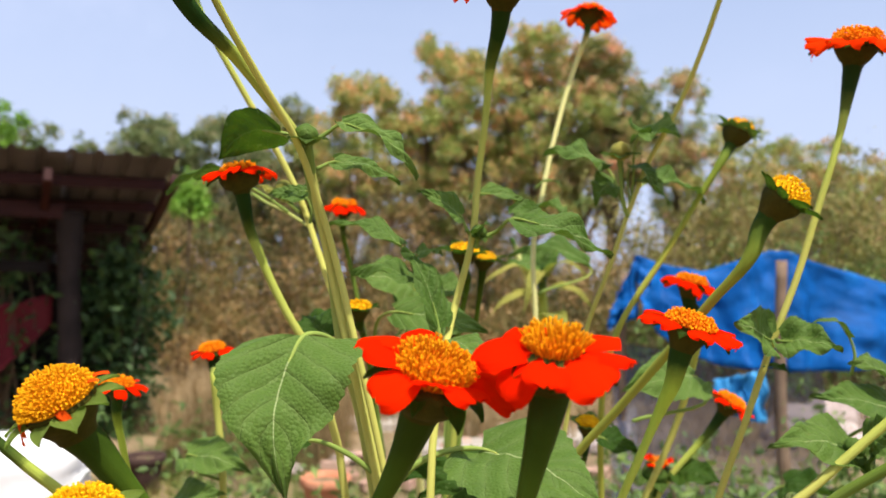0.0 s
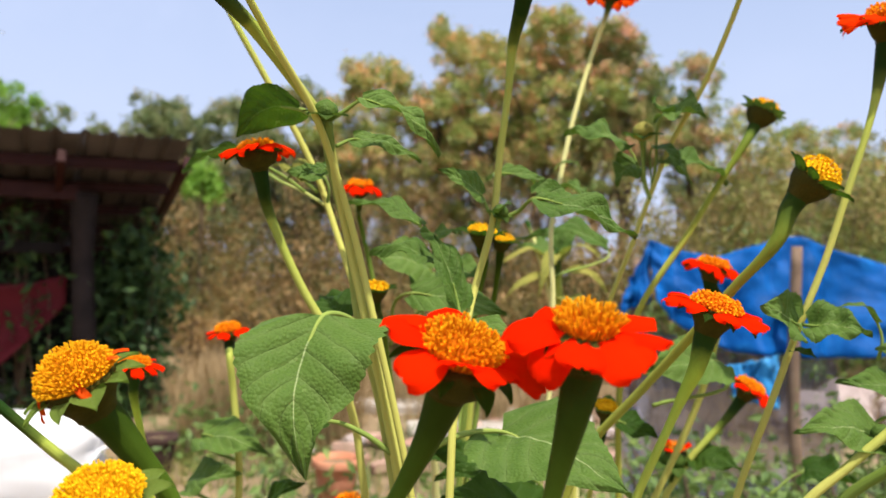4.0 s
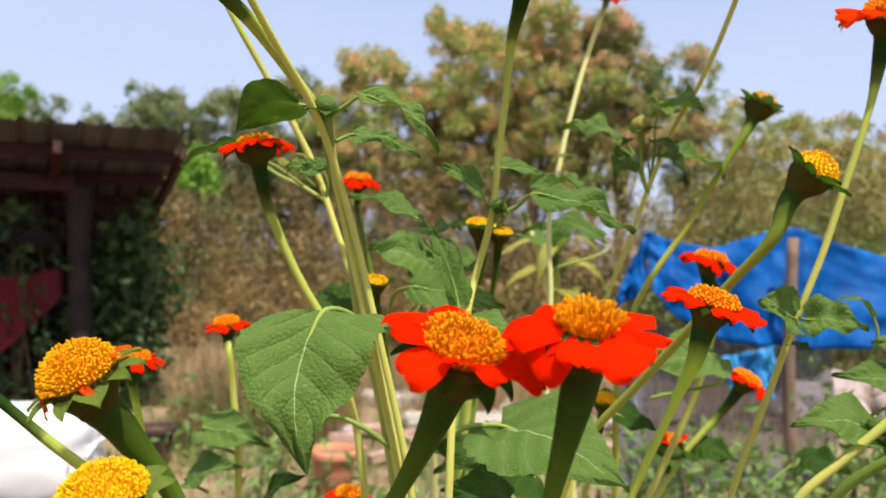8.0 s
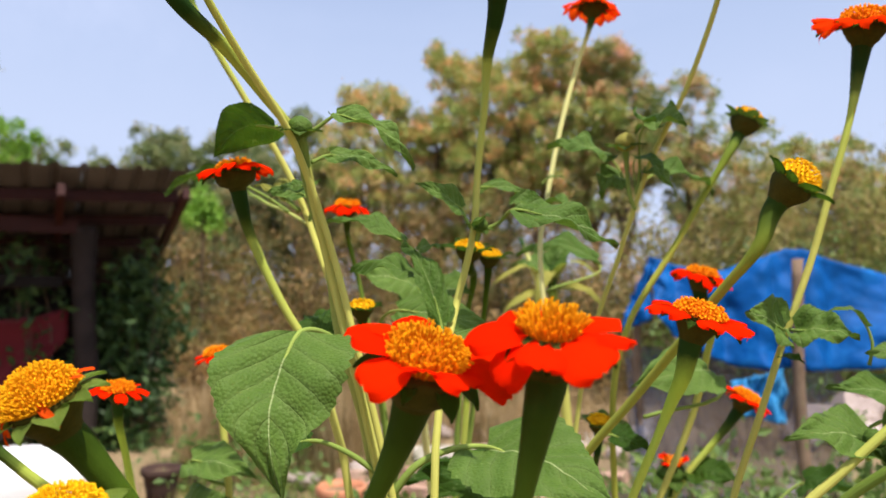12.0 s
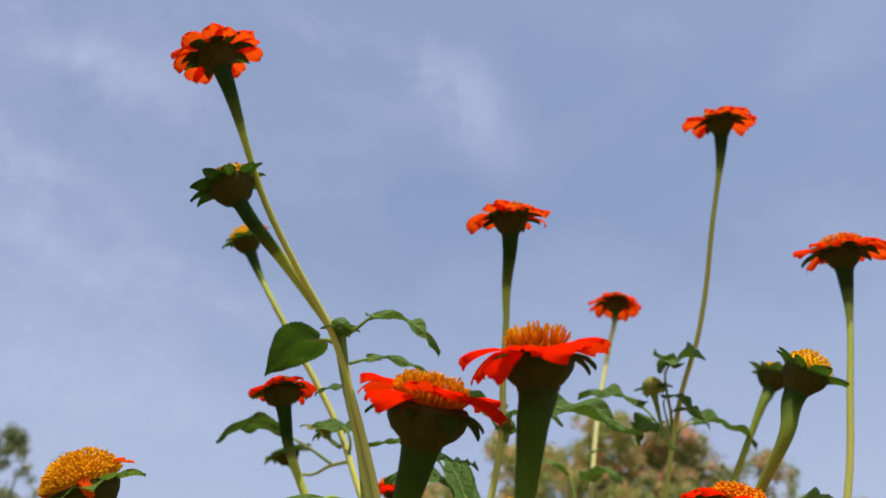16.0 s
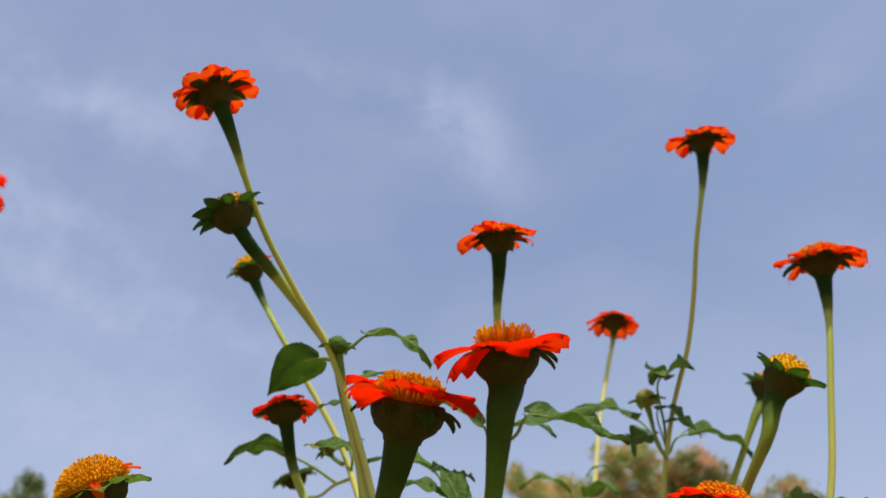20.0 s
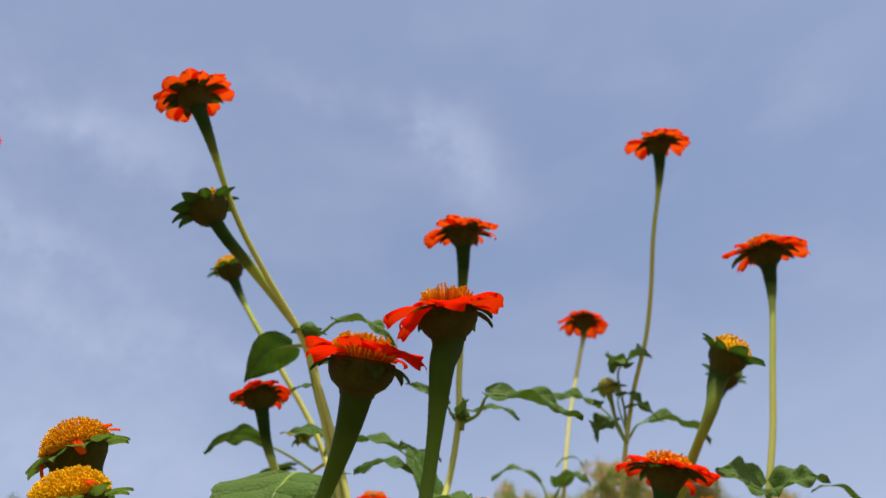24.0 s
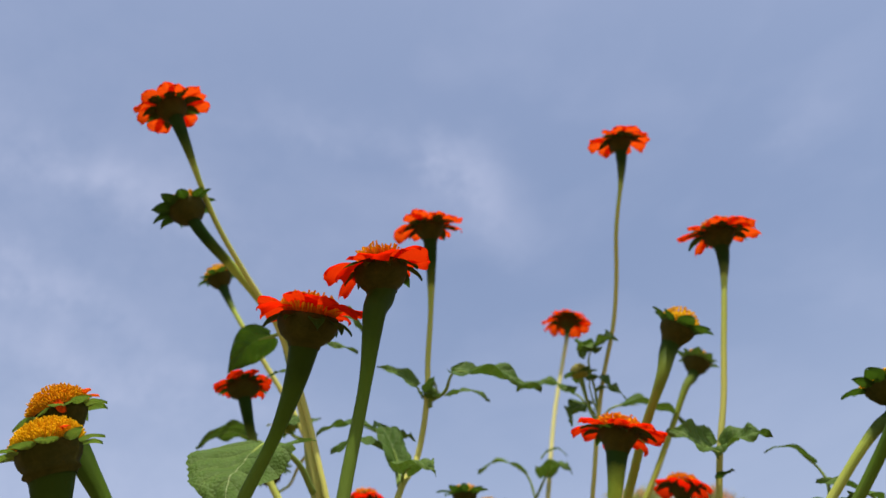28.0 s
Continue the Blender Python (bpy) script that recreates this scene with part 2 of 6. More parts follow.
def stem_material(name, head, middle, low, shade_to=0.09, green_from=0.33, sharp=0.0):
    """Colour runs along the stem: greener top with the flower's shade painted in, paler further down (uv.y in metres).
    """
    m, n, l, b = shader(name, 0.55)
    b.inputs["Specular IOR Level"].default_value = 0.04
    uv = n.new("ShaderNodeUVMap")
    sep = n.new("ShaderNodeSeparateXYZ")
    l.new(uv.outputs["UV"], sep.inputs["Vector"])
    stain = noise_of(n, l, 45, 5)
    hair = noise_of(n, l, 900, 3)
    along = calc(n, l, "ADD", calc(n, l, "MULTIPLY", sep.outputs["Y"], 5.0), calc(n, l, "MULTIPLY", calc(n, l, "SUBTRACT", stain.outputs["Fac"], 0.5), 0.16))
    near = shade_to + (green_from - shade_to) * (0.5 + 0.35 * sharp)
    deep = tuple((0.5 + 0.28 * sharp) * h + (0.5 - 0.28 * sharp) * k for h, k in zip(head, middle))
    r = ramp_of(n, (0.0, head), (shade_to, head), (near, deep), (green_from, middle), (1.0, low))
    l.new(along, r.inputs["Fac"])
    c = blend(n, l, calc(n, l, "MULTIPLY", hair.outputs["Fac"], 0.012), r.outputs["Color"], (0.42, 0.45, 0.22))
    l.new(c, b.inputs["Base Color"])
    ridge = calc(n, l, "SINE", calc(n, l, "MULTIPLY", sep.outputs["X"], 62.8))
    bump_of(n, l, calc(n, l, "ADD", calc(n, l, "MULTIPLY", ridge, 0.2), hair.outputs["Fac"]), b, 0.3, 0.0008)
    b.inputs["Subsurface Weight"].default_value = 0.0
    return m


# Dark tops carry the bloom's cast shadow; the first ends it with a sharp step.
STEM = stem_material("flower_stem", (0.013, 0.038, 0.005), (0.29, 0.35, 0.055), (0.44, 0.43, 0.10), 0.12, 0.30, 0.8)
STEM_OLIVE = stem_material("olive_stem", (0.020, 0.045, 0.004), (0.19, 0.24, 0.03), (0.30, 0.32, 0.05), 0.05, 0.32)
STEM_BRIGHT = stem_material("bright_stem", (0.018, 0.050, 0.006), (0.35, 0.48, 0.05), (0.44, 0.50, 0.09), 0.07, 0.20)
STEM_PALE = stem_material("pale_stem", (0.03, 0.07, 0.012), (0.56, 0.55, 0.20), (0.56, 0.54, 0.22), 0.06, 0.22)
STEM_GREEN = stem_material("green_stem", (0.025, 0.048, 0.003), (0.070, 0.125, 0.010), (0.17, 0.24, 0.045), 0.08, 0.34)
PETIOLE = stem_material("petiole", (0.17, 0.24, 0.05), (0.22, 0.29, 0.06), (0.34, 0.36, 0.09))
CUP = rough_surface("green_cup", ((0.3, (0.026, 0.028, 0.003)), (0.7, (0.066, 0.056, 0.008))), 60, 400, 0.7, 0.3, 0.001)
CUP.node_tree.nodes["Principled BSDF"].inputs["Specular IOR Level"].default_value = 0.05


def leaf_material(name, dark, light, vein, share, gloss=0.5):
    m, n, l, b = shader(name, gloss)
    b.inputs["Specular IOR Level"].default_value = 0.07
    uv = n.new("ShaderNodeUVMap")
    sep = n.new("ShaderNodeSeparateXYZ")
    l.new(uv.outputs["UV"], sep.inputs["Vector"])
    across = calc(n, l, "ABSOLUTE", calc(n, l, "SUBTRACT", sep.outputs["X"], 0.5))
    mid = calc(n, l, "SUBTRACT", 1.0, calc(n, l, "MULTIPLY", across, 100.0))
    mid = calc(n, l, "MAXIMUM", mid, 0.0)
    wob = noise_of(n, l, 28, 3)
    rise = calc(n, l, "ADD", calc(n, l, "SUBTRACT", sep.outputs["Y"], calc(n, l, "MULTIPLY", across, 0.55)), calc(n, l, "MULTIPLY", wob.outputs["Fac"], 0.07))
    side = calc(n, l, "ABSOLUTE", calc(n, l, "SINE", calc(n, l, "MULTIPLY", rise, 20.0)))
    side = calc(n, l, "POWER", side, 0.35)          # 0 in the side veins, 1 between them
    fine = n.new("ShaderNodeTexVoronoi")
    fine.inputs["Scale"].default_value = 400
    c = n.new("ShaderNodeTexCoord")
    l.new(c.outputs["Object"], fine.inputs["Vector"])
    blot = noise_of(n, l, 38, 5)
    info = n.new("ShaderNodeObjectInfo")
    k = calc(n, l, "ADD", calc(n, l, "MULTIPLY", blot.outputs["Fac"], 0.8), calc(n, l, "MULTIPLY", calc(n, l, "SUBTRACT", info.outputs["Random"], 0.4), 0.5))
    base = blend(n, l, k, dark, light)
    base = blend(n, l, calc(n, l, "MULTIPLY", calc(n, l, "SUBTRACT", 1.0, side), 0.12), base, vein)
    base = blend(n, l, calc(n, l, "MINIMUM", mid, 0.62), base, vein)
    spot = noise_of(n, l, 110, 2)
    speck = calc(n, l, "MULTIPLY", calc(n, l, "GREATER_THAN", spot.outputs["Fac"], 0.70), 0.15)
    base = blend(n, l, speck, base, (0.30, 0.40, 0.14))
    l.new(base, b.inputs["Base Color"])
    relief = calc(n, l, "SUBTRACT", calc(n, l, "MULTIPLY", side, 0.75), calc(n, l, "MULTIPLY", fine.outputs["Distance"], 0.45))
    bump_of(n, l, relief, b, 0.7, 0.0026)
    deep = blend(n, l, 0.5, base, (0.13, 0.28, 0.012))
    return thin(m, n, l, b, deep, share)


# Bright and dark leaf greens below are lit and shaded copies of this green.
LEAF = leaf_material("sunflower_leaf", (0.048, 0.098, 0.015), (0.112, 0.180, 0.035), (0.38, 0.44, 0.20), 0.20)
LEAF_LIT = leaf_material("lit_bract_green", (0.15, 0.24, 0.035), (0.27, 0.37, 0.07), (0.36, 0.44, 0.16), 0.35)
LEAF_SHADED = leaf_material("shaded_leaf", (0.016, 0.045, 0.005), (0.040, 0.082, 0.011), (0.10, 0.16, 0.05), 0.26)
LEAF_YELLOW = leaf_material("yellowing_leaf", (0.20, 0.22, 0.04), (0.46, 0.38, 0.09), (0.45, 0.42, 0.18), 0.35)


def foliage(name, stops, scale, share=0.3):
    m, n, l, b = shader(name, 0.6)
    g = n.new("ShaderNodeNewGeometry")
    patch = noise_of(n, l, scale, 3)
    tuft = noise_of(n, l, scale * 3.4, 2)
    k = calc(n, l, "ADD", calc(n, l, "MULTIPLY", patch.outputs["Fac"], 0.45), calc(n, l, "MULTIPLY", g.outputs["Random Per Island"], 0.14))
    k = calc(n, l, "ADD", k, calc(n, l, "MULTIPLY", tuft.outputs["Fac"], 0.44))
    r = ramp_of(n, *stops)
    l.new(k, r.inputs["Fac"])
    l.new(r.outputs["Color"], b.inputs["Base Color"])
    return thin(m, n, l, b, r.outputs["Color"], share)


TREE_LEAVES = foliage("tree_leaves", ((0.40, (0.20, 0.285, 0.056)), (0.51, (0.35, 0.395, 0.088)), (0.565, (0.54, 0.41, 0.15)), (0.65, (0.86, 0.46, 0.21))), 0.9, 0.3)
TREE_LEAVES_PINK = foliage("tree_leaves_seeding", ((0.42, (0.18, 0.275, 0.065)), (0.53, (0.35, 0.365, 0.11)), (0.64, (0.78, 0.43, 0.26))), 0.8, 0.3)
BUSH_LEAVES = foliage("bush_leaves", ((0.36, (0.05, 0.10, 0.02)), (0.52, (0.12, 0.20, 0.04)), (0.66, (0.22, 0.30, 0.06))), 1.5)
SAPLING_LEAVES = foliage("sapling_leaves", ((0.36, (0.11, 0.25, 0.022)), (0.50, (0.19, 0.37, 0.032)), (0.62, (0.28, 0.45, 0.05))), 1.5)
GREY_LEAVES = foliage("grey_green_leaves", ((0.40, (0.10, 0.155, 0.045)), (0.52, (0.19, 0.235, 0.080)), (0.64, (0.40, 0.33, 0.17))), 0.9, 0.3)
SHRUB_LEAVES = foliage("shrub_leaves", ((0.36, (0.10, 0.135, 0.025)), (0.50, (0.24, 0.25, 0.055)), (0.62, (0.42, 0.33, 0.11))), 0.9)
BRUSH_LEAVES = foliage("brush_leaves", ((0.40, (0.042, 0.060, 0.009)), (0.48, (0.135, 0.122, 0.022)), (0.54, (0.25, 0.160, 0.045)), (0.64, (0.46, 0.285, 0.115))), 0.6, 0.25)
VINE_LEAVES = foliage("vine_leaves", ((0.36, (0.012, 0.034, 0.007)), (0.50, (0.032, 0.075, 0.014)), (0.64, (0.075, 0.14, 0.03))), 2.0)
DRY_GRASS = foliage("dry_grass", ((0.34, (0.11, 0.10, 0.035)), (0.50, (0.27, 0.18, 0.075)), (0.66, (0.42, 0.29, 0.14))), 0.8, 0.15)
BARK = rough_surface("bark", ((0.3, (0.07, 0.046, 0.028)), (0.7, (0.17, 0.12, 0.072))), 6, 60, 0.9, 0.7, 0.02)
EARTH = rough_surface("earth", ((0.30, (0.09, 0.064, 0.034)), (0.46, (0.17, 0.122, 0.068)), (0.58, (0.28, 0.20, 0.115)), (0.70, (0.13, 0.125, 0.045))), 0.55, 14, 0.95, 0.6, 0.03)
CONCRETE = rough_surface("old_concrete", ((0.3, (0.26, 0.22, 0.18)), (0.7, (0.46, 0.41, 0.35))), 2.5, 60, 0.9, 0.4, 0.006, 0.2)
BRICK = rough_surface("brick_rubble", ((0.3, (0.30, 0.17, 0.12)), (0.7, (0.50, 0.34, 0.26))), 8, 80, 0.9, 0.5, 0.006, 0.35)
STONE = rough_surface("pale_stone", ((0.3, (0.27, 0.21, 0.19)), (0.7, (0.50, 0.42, 0.38))), 6, 70, 0.9, 0.6, 0.01, 0.25)
CLAY = rough_surface("terracotta", ((0.3, (0.40, 0.14, 0.07)), (0.6, (0.56, 0.25, 0.14)), (0.75, (0.62, 0.40, 0.30))), 9, 90, 0.85, 0.3, 0.004)
CLAY_DARK = rough_surface("sooty_clay", ((0.3, (0.03, 0.018, 0.014)), (0.7, (0.085, 0.05, 0.04))), 9, 90, 0.85, 0.3, 0.004)
SACKING = rough_surface("white_sack", ((0.3, (0.60, 0.59, 0.58)), (0.7, (0.72, 0.71, 0.71))), 4, 180, 0.7, 0.3, 0.004)
# Shed wood, steel and boards: near-black colours paint in the shade under the roof.
WOOD = rough_surface("shaded_wood", ((0.3, (0.014, 0.010, 0.009)), (0.7, (0.038, 0.027, 0.023))), 5, 60, 0.85, 0.5, 0.01, 0.15)
POLE_WOOD = rough_surface("bamboo_pole", ((0.3, (0.13, 0.085, 0.055)), (0.7, (0.26, 0.18, 0.12))), 9, 90, 0.75, 0.4, 0.006)
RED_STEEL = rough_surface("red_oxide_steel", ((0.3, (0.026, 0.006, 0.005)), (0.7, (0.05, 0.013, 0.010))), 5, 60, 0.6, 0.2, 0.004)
ROOF_SHEET = rough_surface("roof_sheet", ((0.3, (0.060, 0.050, 0.046)), (0.7, (0.135, 0.115, 0.105))), 1.8, 40, 0.5, 0.15, 0.003, 0.15)
RED_SHEET = rough_surface("red_cloth", ((0.3, (0.09, 0.007, 0.010)), (0.7, (0.14, 0.012, 0.017))), 3, 120, 0.7, 0.2, 0.003)
SHADED_BOARD = rough_surface("shaded_boards", ((0.3, (0.008, 0.006, 0.005)), (0.7, (0.02, 0.015, 0.012))), 4, 50, 0.9, 0.4, 0.006, 0.2)


def tarp_material(name, low, middle, high):
    m, n, l, b = shader(name, 0.5)
    b.inputs["Specular IOR Level"].default_value = 0.12
    fold = noise_of(n, l, 6, 6)
    weave = noise_of(n, l, 160, 3)
    r = ramp_of(n, (0.3, low), (0.55, middle), (0.75, high))
    l.new(fold.outputs["Fac"], r.inputs["Fac"])
    l.new(r.outputs["Color"], b.inputs["Base Color"])
    bump_of(n, l, calc(n, l, "ADD", fold.outputs["Fac"], calc(n, l, "MULTIPLY", weave.outputs["Fac"], 0.1)), b, 0.6, 0.04)
    return thin(m, n, l, b, r.outputs["Color"], 0.3)


TARP = tarp_material("blue_tarpaulin", (0.003, 0.07, 0.25), (0.004, 0.115, 0.42), (0.014, 0.19, 0.56))
TARP_PALE = tarp_material("pale_tarpaulin", (0.02, 0.20, 0.50), (0.05, 0.30, 0.60), (0.15, 0.42, 0.70))


def net_material():
    m, n, l, b = shader("grey_net", 0.8)
    streak = noise_of(n, l, 3.0, 5)
    r = ramp_of(n, (0.3, (0.045, 0.06, 0.11)), (0.7, (0.14, 0.16, 0.23)))
    l.new(streak.outputs["Fac"], r.inputs["Fac"])
    l.new(r.outputs["Color"], b.inputs["Base Color"])
    t = n.new("ShaderNodeBsdfTransparent")
    x = n.new("ShaderNodeMixShader")
    x.inputs["Fac"].default_value = 0.35
    l.new(b.outputs["BSDF"], x.inputs[1])
    l.new(t.outputs["BSDF"], x.inputs[2])
    l.new(x.outputs["Shader"], n["Material Output"].inputs["Surface"])
    return m


NET = net_material()


# ---- building tools ----
rnd = random.Random(11)


def mesh_of(name, verts, faces, material, uvs=None, smooth=True):
    """A mesh from points and faces; uvs holds one pair for each point."""
    me = bpy.data.meshes.new(name)
    me.from_pydata([tuple(v) for v in verts], [], faces)
    if uvs is not None:
        layer = me.uv_layers.new(name="UVMap")
        index = np.empty(len(me.loops), dtype=np.int32)
        me.loops.foreach_get("vertex_index", index)
        layer.data.foreach_set("uv", np.asarray(uvs, dtype=np.float32)[index].ravel())
    if smooth:
        me.polygons.foreach_set("use_smooth", np.ones(len(me.polygons), dtype=bool))
    me.materials.append(material)
    me.update()
    return me


def from_bm(name, bm, material, smooth=False):
    me = bpy.data.meshes.new(name)
    bm.to_mesh(me)
    bm.free()
    if smooth:
        me.polygons.foreach_set("use_smooth", np.ones(len(me.polygons), dtype=bool))
    me.materials.append(material)
    return me


def part(name, me, parent, m=None, label=""):
    """One mesh object under a thing or a part; m is its place in the parent."""
    ob = new(name, me)
    ob.parent = parent
    if m is not None:
        ob.matrix_basis = m
    if label:
        ob["label"] = label
    return ob


def thing(name, at, label, category, group="", kind="", turn=0.0):
    ob = new(name)
    ob.empty_display_size = 0.1
    ob.matrix_basis = pose(at[0], at[1], at[2], 0, 0, turn)
    return tagged(ob, label, category, group, kind)


def curve_points(pts, count):
    """A smooth line through a few points, in steps that suit their spacing."""
    p = np.asarray(pts, dtype=float)
    if len(p) == 2:
        p = np.array([p[0], p[0] * 0.5 + p[1] * 0.5, p[1]])
    gap = np.maximum(np.linalg.norm(np.diff(p, axis=0), axis=1), 1e-6)
    knot = np.concatenate([[0], np.cumsum(gap)])
    slope = np.diff(p, axis=0) / gap[:, None]
    tan = np.empty_like(p)
    tan[0], tan[-1] = slope[0], slope[-1]
    w = gap[1:] / (gap[1:] + gap[:-1])
    tan[1:-1] = slope[:-1] * w[:, None] + slope[1:] * (1 - w)[:, None]
    n = len(p) - 1
    out = []
    for s in np.linspace(0, n, count):
        k = min(int(s), n - 1)
        u, h = s - k, gap[k]
        out.append((2 * u ** 3 - 3 * u * u + 1) * p[k] + (u ** 3 - 2 * u * u + u) * h * tan[k] + (3 * u * u - 2 * u ** 3) * p[k + 1] + (u ** 3 - u * u) * h * tan[k + 1])
    return np.array(out)


def tube_data(line, radii, sides=9):
    """Points, faces and uvs (round, metres from the start) of a closed tube along a line."""
    line = np.asarray(line, dtype=float)
    n = len(line)
    tang = np.gradient(line, axis=0)
    tang /= np.linalg.norm(tang, axis=1)[:, None] + 1e-12
    ref = np.array([0.0, 1.0, 0.0]) if abs(tang[0][1]) < 0.9 else np.array([1.0, 0.0, 0.0])
    side = np.cross(tang[0], ref)
    run = np.concatenate([[0], np.cumsum(np.linalg.norm(np.diff(line, axis=0), axis=1))])
    verts, uvs = [], []
    for k in range(n):
        side = side - tang[k] * (side @ tang[k])
        side /= np.linalg.norm(side) + 1e-12
        up = np.cross(tang[k], side)
        for j in range(sides):
            a = 2 * math.pi * j / sides
            verts.append(line[k] + radii[k] * (math.cos(a) * side + math.sin(a) * up))
            uvs.append((j / sides, run[k]))
    faces = [(k * sides + j, k * sides + (j + 1) % sides, (k + 1) * sides + (j + 1) % sides, (k + 1) * sides + j) for k in range(n - 1) for j in range(sides)]
    faces += [tuple(range(sides - 1, -1, -1)), tuple(range((n - 1) * sides, n * sides))]
    return verts, faces, uvs


def tube(name, pts, radii, material, sides=9, count=None):
    """radii: a list that is spread evenly along the line."""
    line = curve_points(pts, count or max(8, 5 * len(pts)))
    r = np.interp(np.linspace(0, 1, len(line)), np.linspace(0, 1, len(radii)), radii)
    v, f, u = tube_data(line, r, sides)
    return mesh_of(name, v, f, material, u)


def joined(name, pieces, material, smooth=True):
    """Several (points, faces, uvs) as one mesh."""
    V, F, U = [], [], []
    for v, f, u in pieces:
        k = len(V)
        V += list(v)
        F += [tuple(i + k for i in q) for q in f]
        U += list(u)
    return mesh_of(name, V, F, material, U, smooth)


def box(name, size, material, bevel=0.0, jitter=0.0, seed=1):
    bm = bmesh.new()
    bmesh.ops.create_cube(bm, size=1.0)
    for v in bm.verts:
        v.co = Vector((v.co.x * size[0], v.co.y * size[1], v.co.z * size[2]))
    if bevel:
        bmesh.ops.bevel(bm, geom=list(bm.edges), offset=bevel, segments=2, affect="EDGES", profile=0.6)
    if jitter:
        r = random.Random(seed)
        for v in bm.verts:
            v.co += Vector((r.uniform(-1, 1), r.uniform(-1, 1), r.uniform(-1, 1))) * jitter
    return from_bm(name, bm, material)


def rock(name, size, material, seed):
    bm = bmesh.new()
    bmesh.ops.create_icosphere(bm, subdivisions=3, radius=0.5)
    for v in bm.verts:
        k = 1 + 0.55 * noise.noise(v.co * 2.2 + Vector((seed * 3.1, seed, 0))) + 0.18 * noise.noise(v.co * 6 + Vector((0, seed, 5)))
        v.co = Vector((v.co.x * size[0], v.co.y * size[1], max(v.co.z, -0.28) * size[2])) * k
    return from_bm(name, bm, material, True)


def away_from(normal, spin=0.0):
    """A turn that lays z along normal."""
    return Vector(normal).normalized().to_track_quat("Z", "Y").to_matrix().to_4x4() @ pose(0, 0, 0, 0, 0, spin)


# ---- ground ----
def ground_sheet():
    xs = np.concatenate([-np.geomspace(1500, 12, 14), np.linspace(-11, 11, 60), np.geomspace(12, 1500, 14)])
    ys = np.concatenate([-np.geomspace(1500, 6, 12), np.linspace(-5, 20, 70), np.geomspace(22, 1500, 14)])
    verts = []
    for y in ys:
        for x in xs:
            near = max(0.0, 1 - max(abs(x) / 14, abs(y - 8) / 14))
            z = near * (0.07 * noise.noise((x * 0.5, y * 0.5, 0)) + 0.03 * noise.noise((x * 2.1, y * 2.1, 4)))
            verts.append((x, y, z - 0.02))
    w = len(xs)
    faces = [(j * w + i, j * w + i + 1, (j + 1) * w + i + 1, (j + 1) * w + i) for j in range(len(ys) - 1) for i in range(w - 1)]
    tagged(new("ground", mesh_of("ground", verts, faces, EARTH)), "bare dry brown earth with patches of dead grass", "ground", kind="structure")


ground_sheet()


def scatter_leaves(centres, size, count, spread, seed, flat=0.0):
    """Small folded leaves in clumps: points and faces."""
    r = np.random.RandomState(seed)
    c = np.repeat(np.asarray(centres), count, axis=0)
    n = len(c)
    c = c + r.normal(0, 1, (n, 3)) * spread
    a = r.normal(0, 1, (n, 3))
    a[:, 2] *= 1 - flat
    a /= np.linalg.norm(a, axis=1)[:, None]
    b = np.cross(a, r.normal(0, 1, (n, 3)))
    b /= np.linalg.norm(b, axis=1)[:, None] + 1e-9
    up = np.cross(a, b)
    s = size * r.uniform(0.55, 1.35, (n, 1))
    p0, p2 = c - a * s, c + a * s
    p1, p3 = c + b * s * 0.42 + up * s * 0.15, c - b * s * 0.42 + up * s * 0.15
    v = np.stack([p0, p1, p2, p3], axis=1).reshape(-1, 3)
    f = [(4 * k, 4 * k + 1, 4 * k + 2, 4 * k + 3) for k in range(n)]
    return v, f


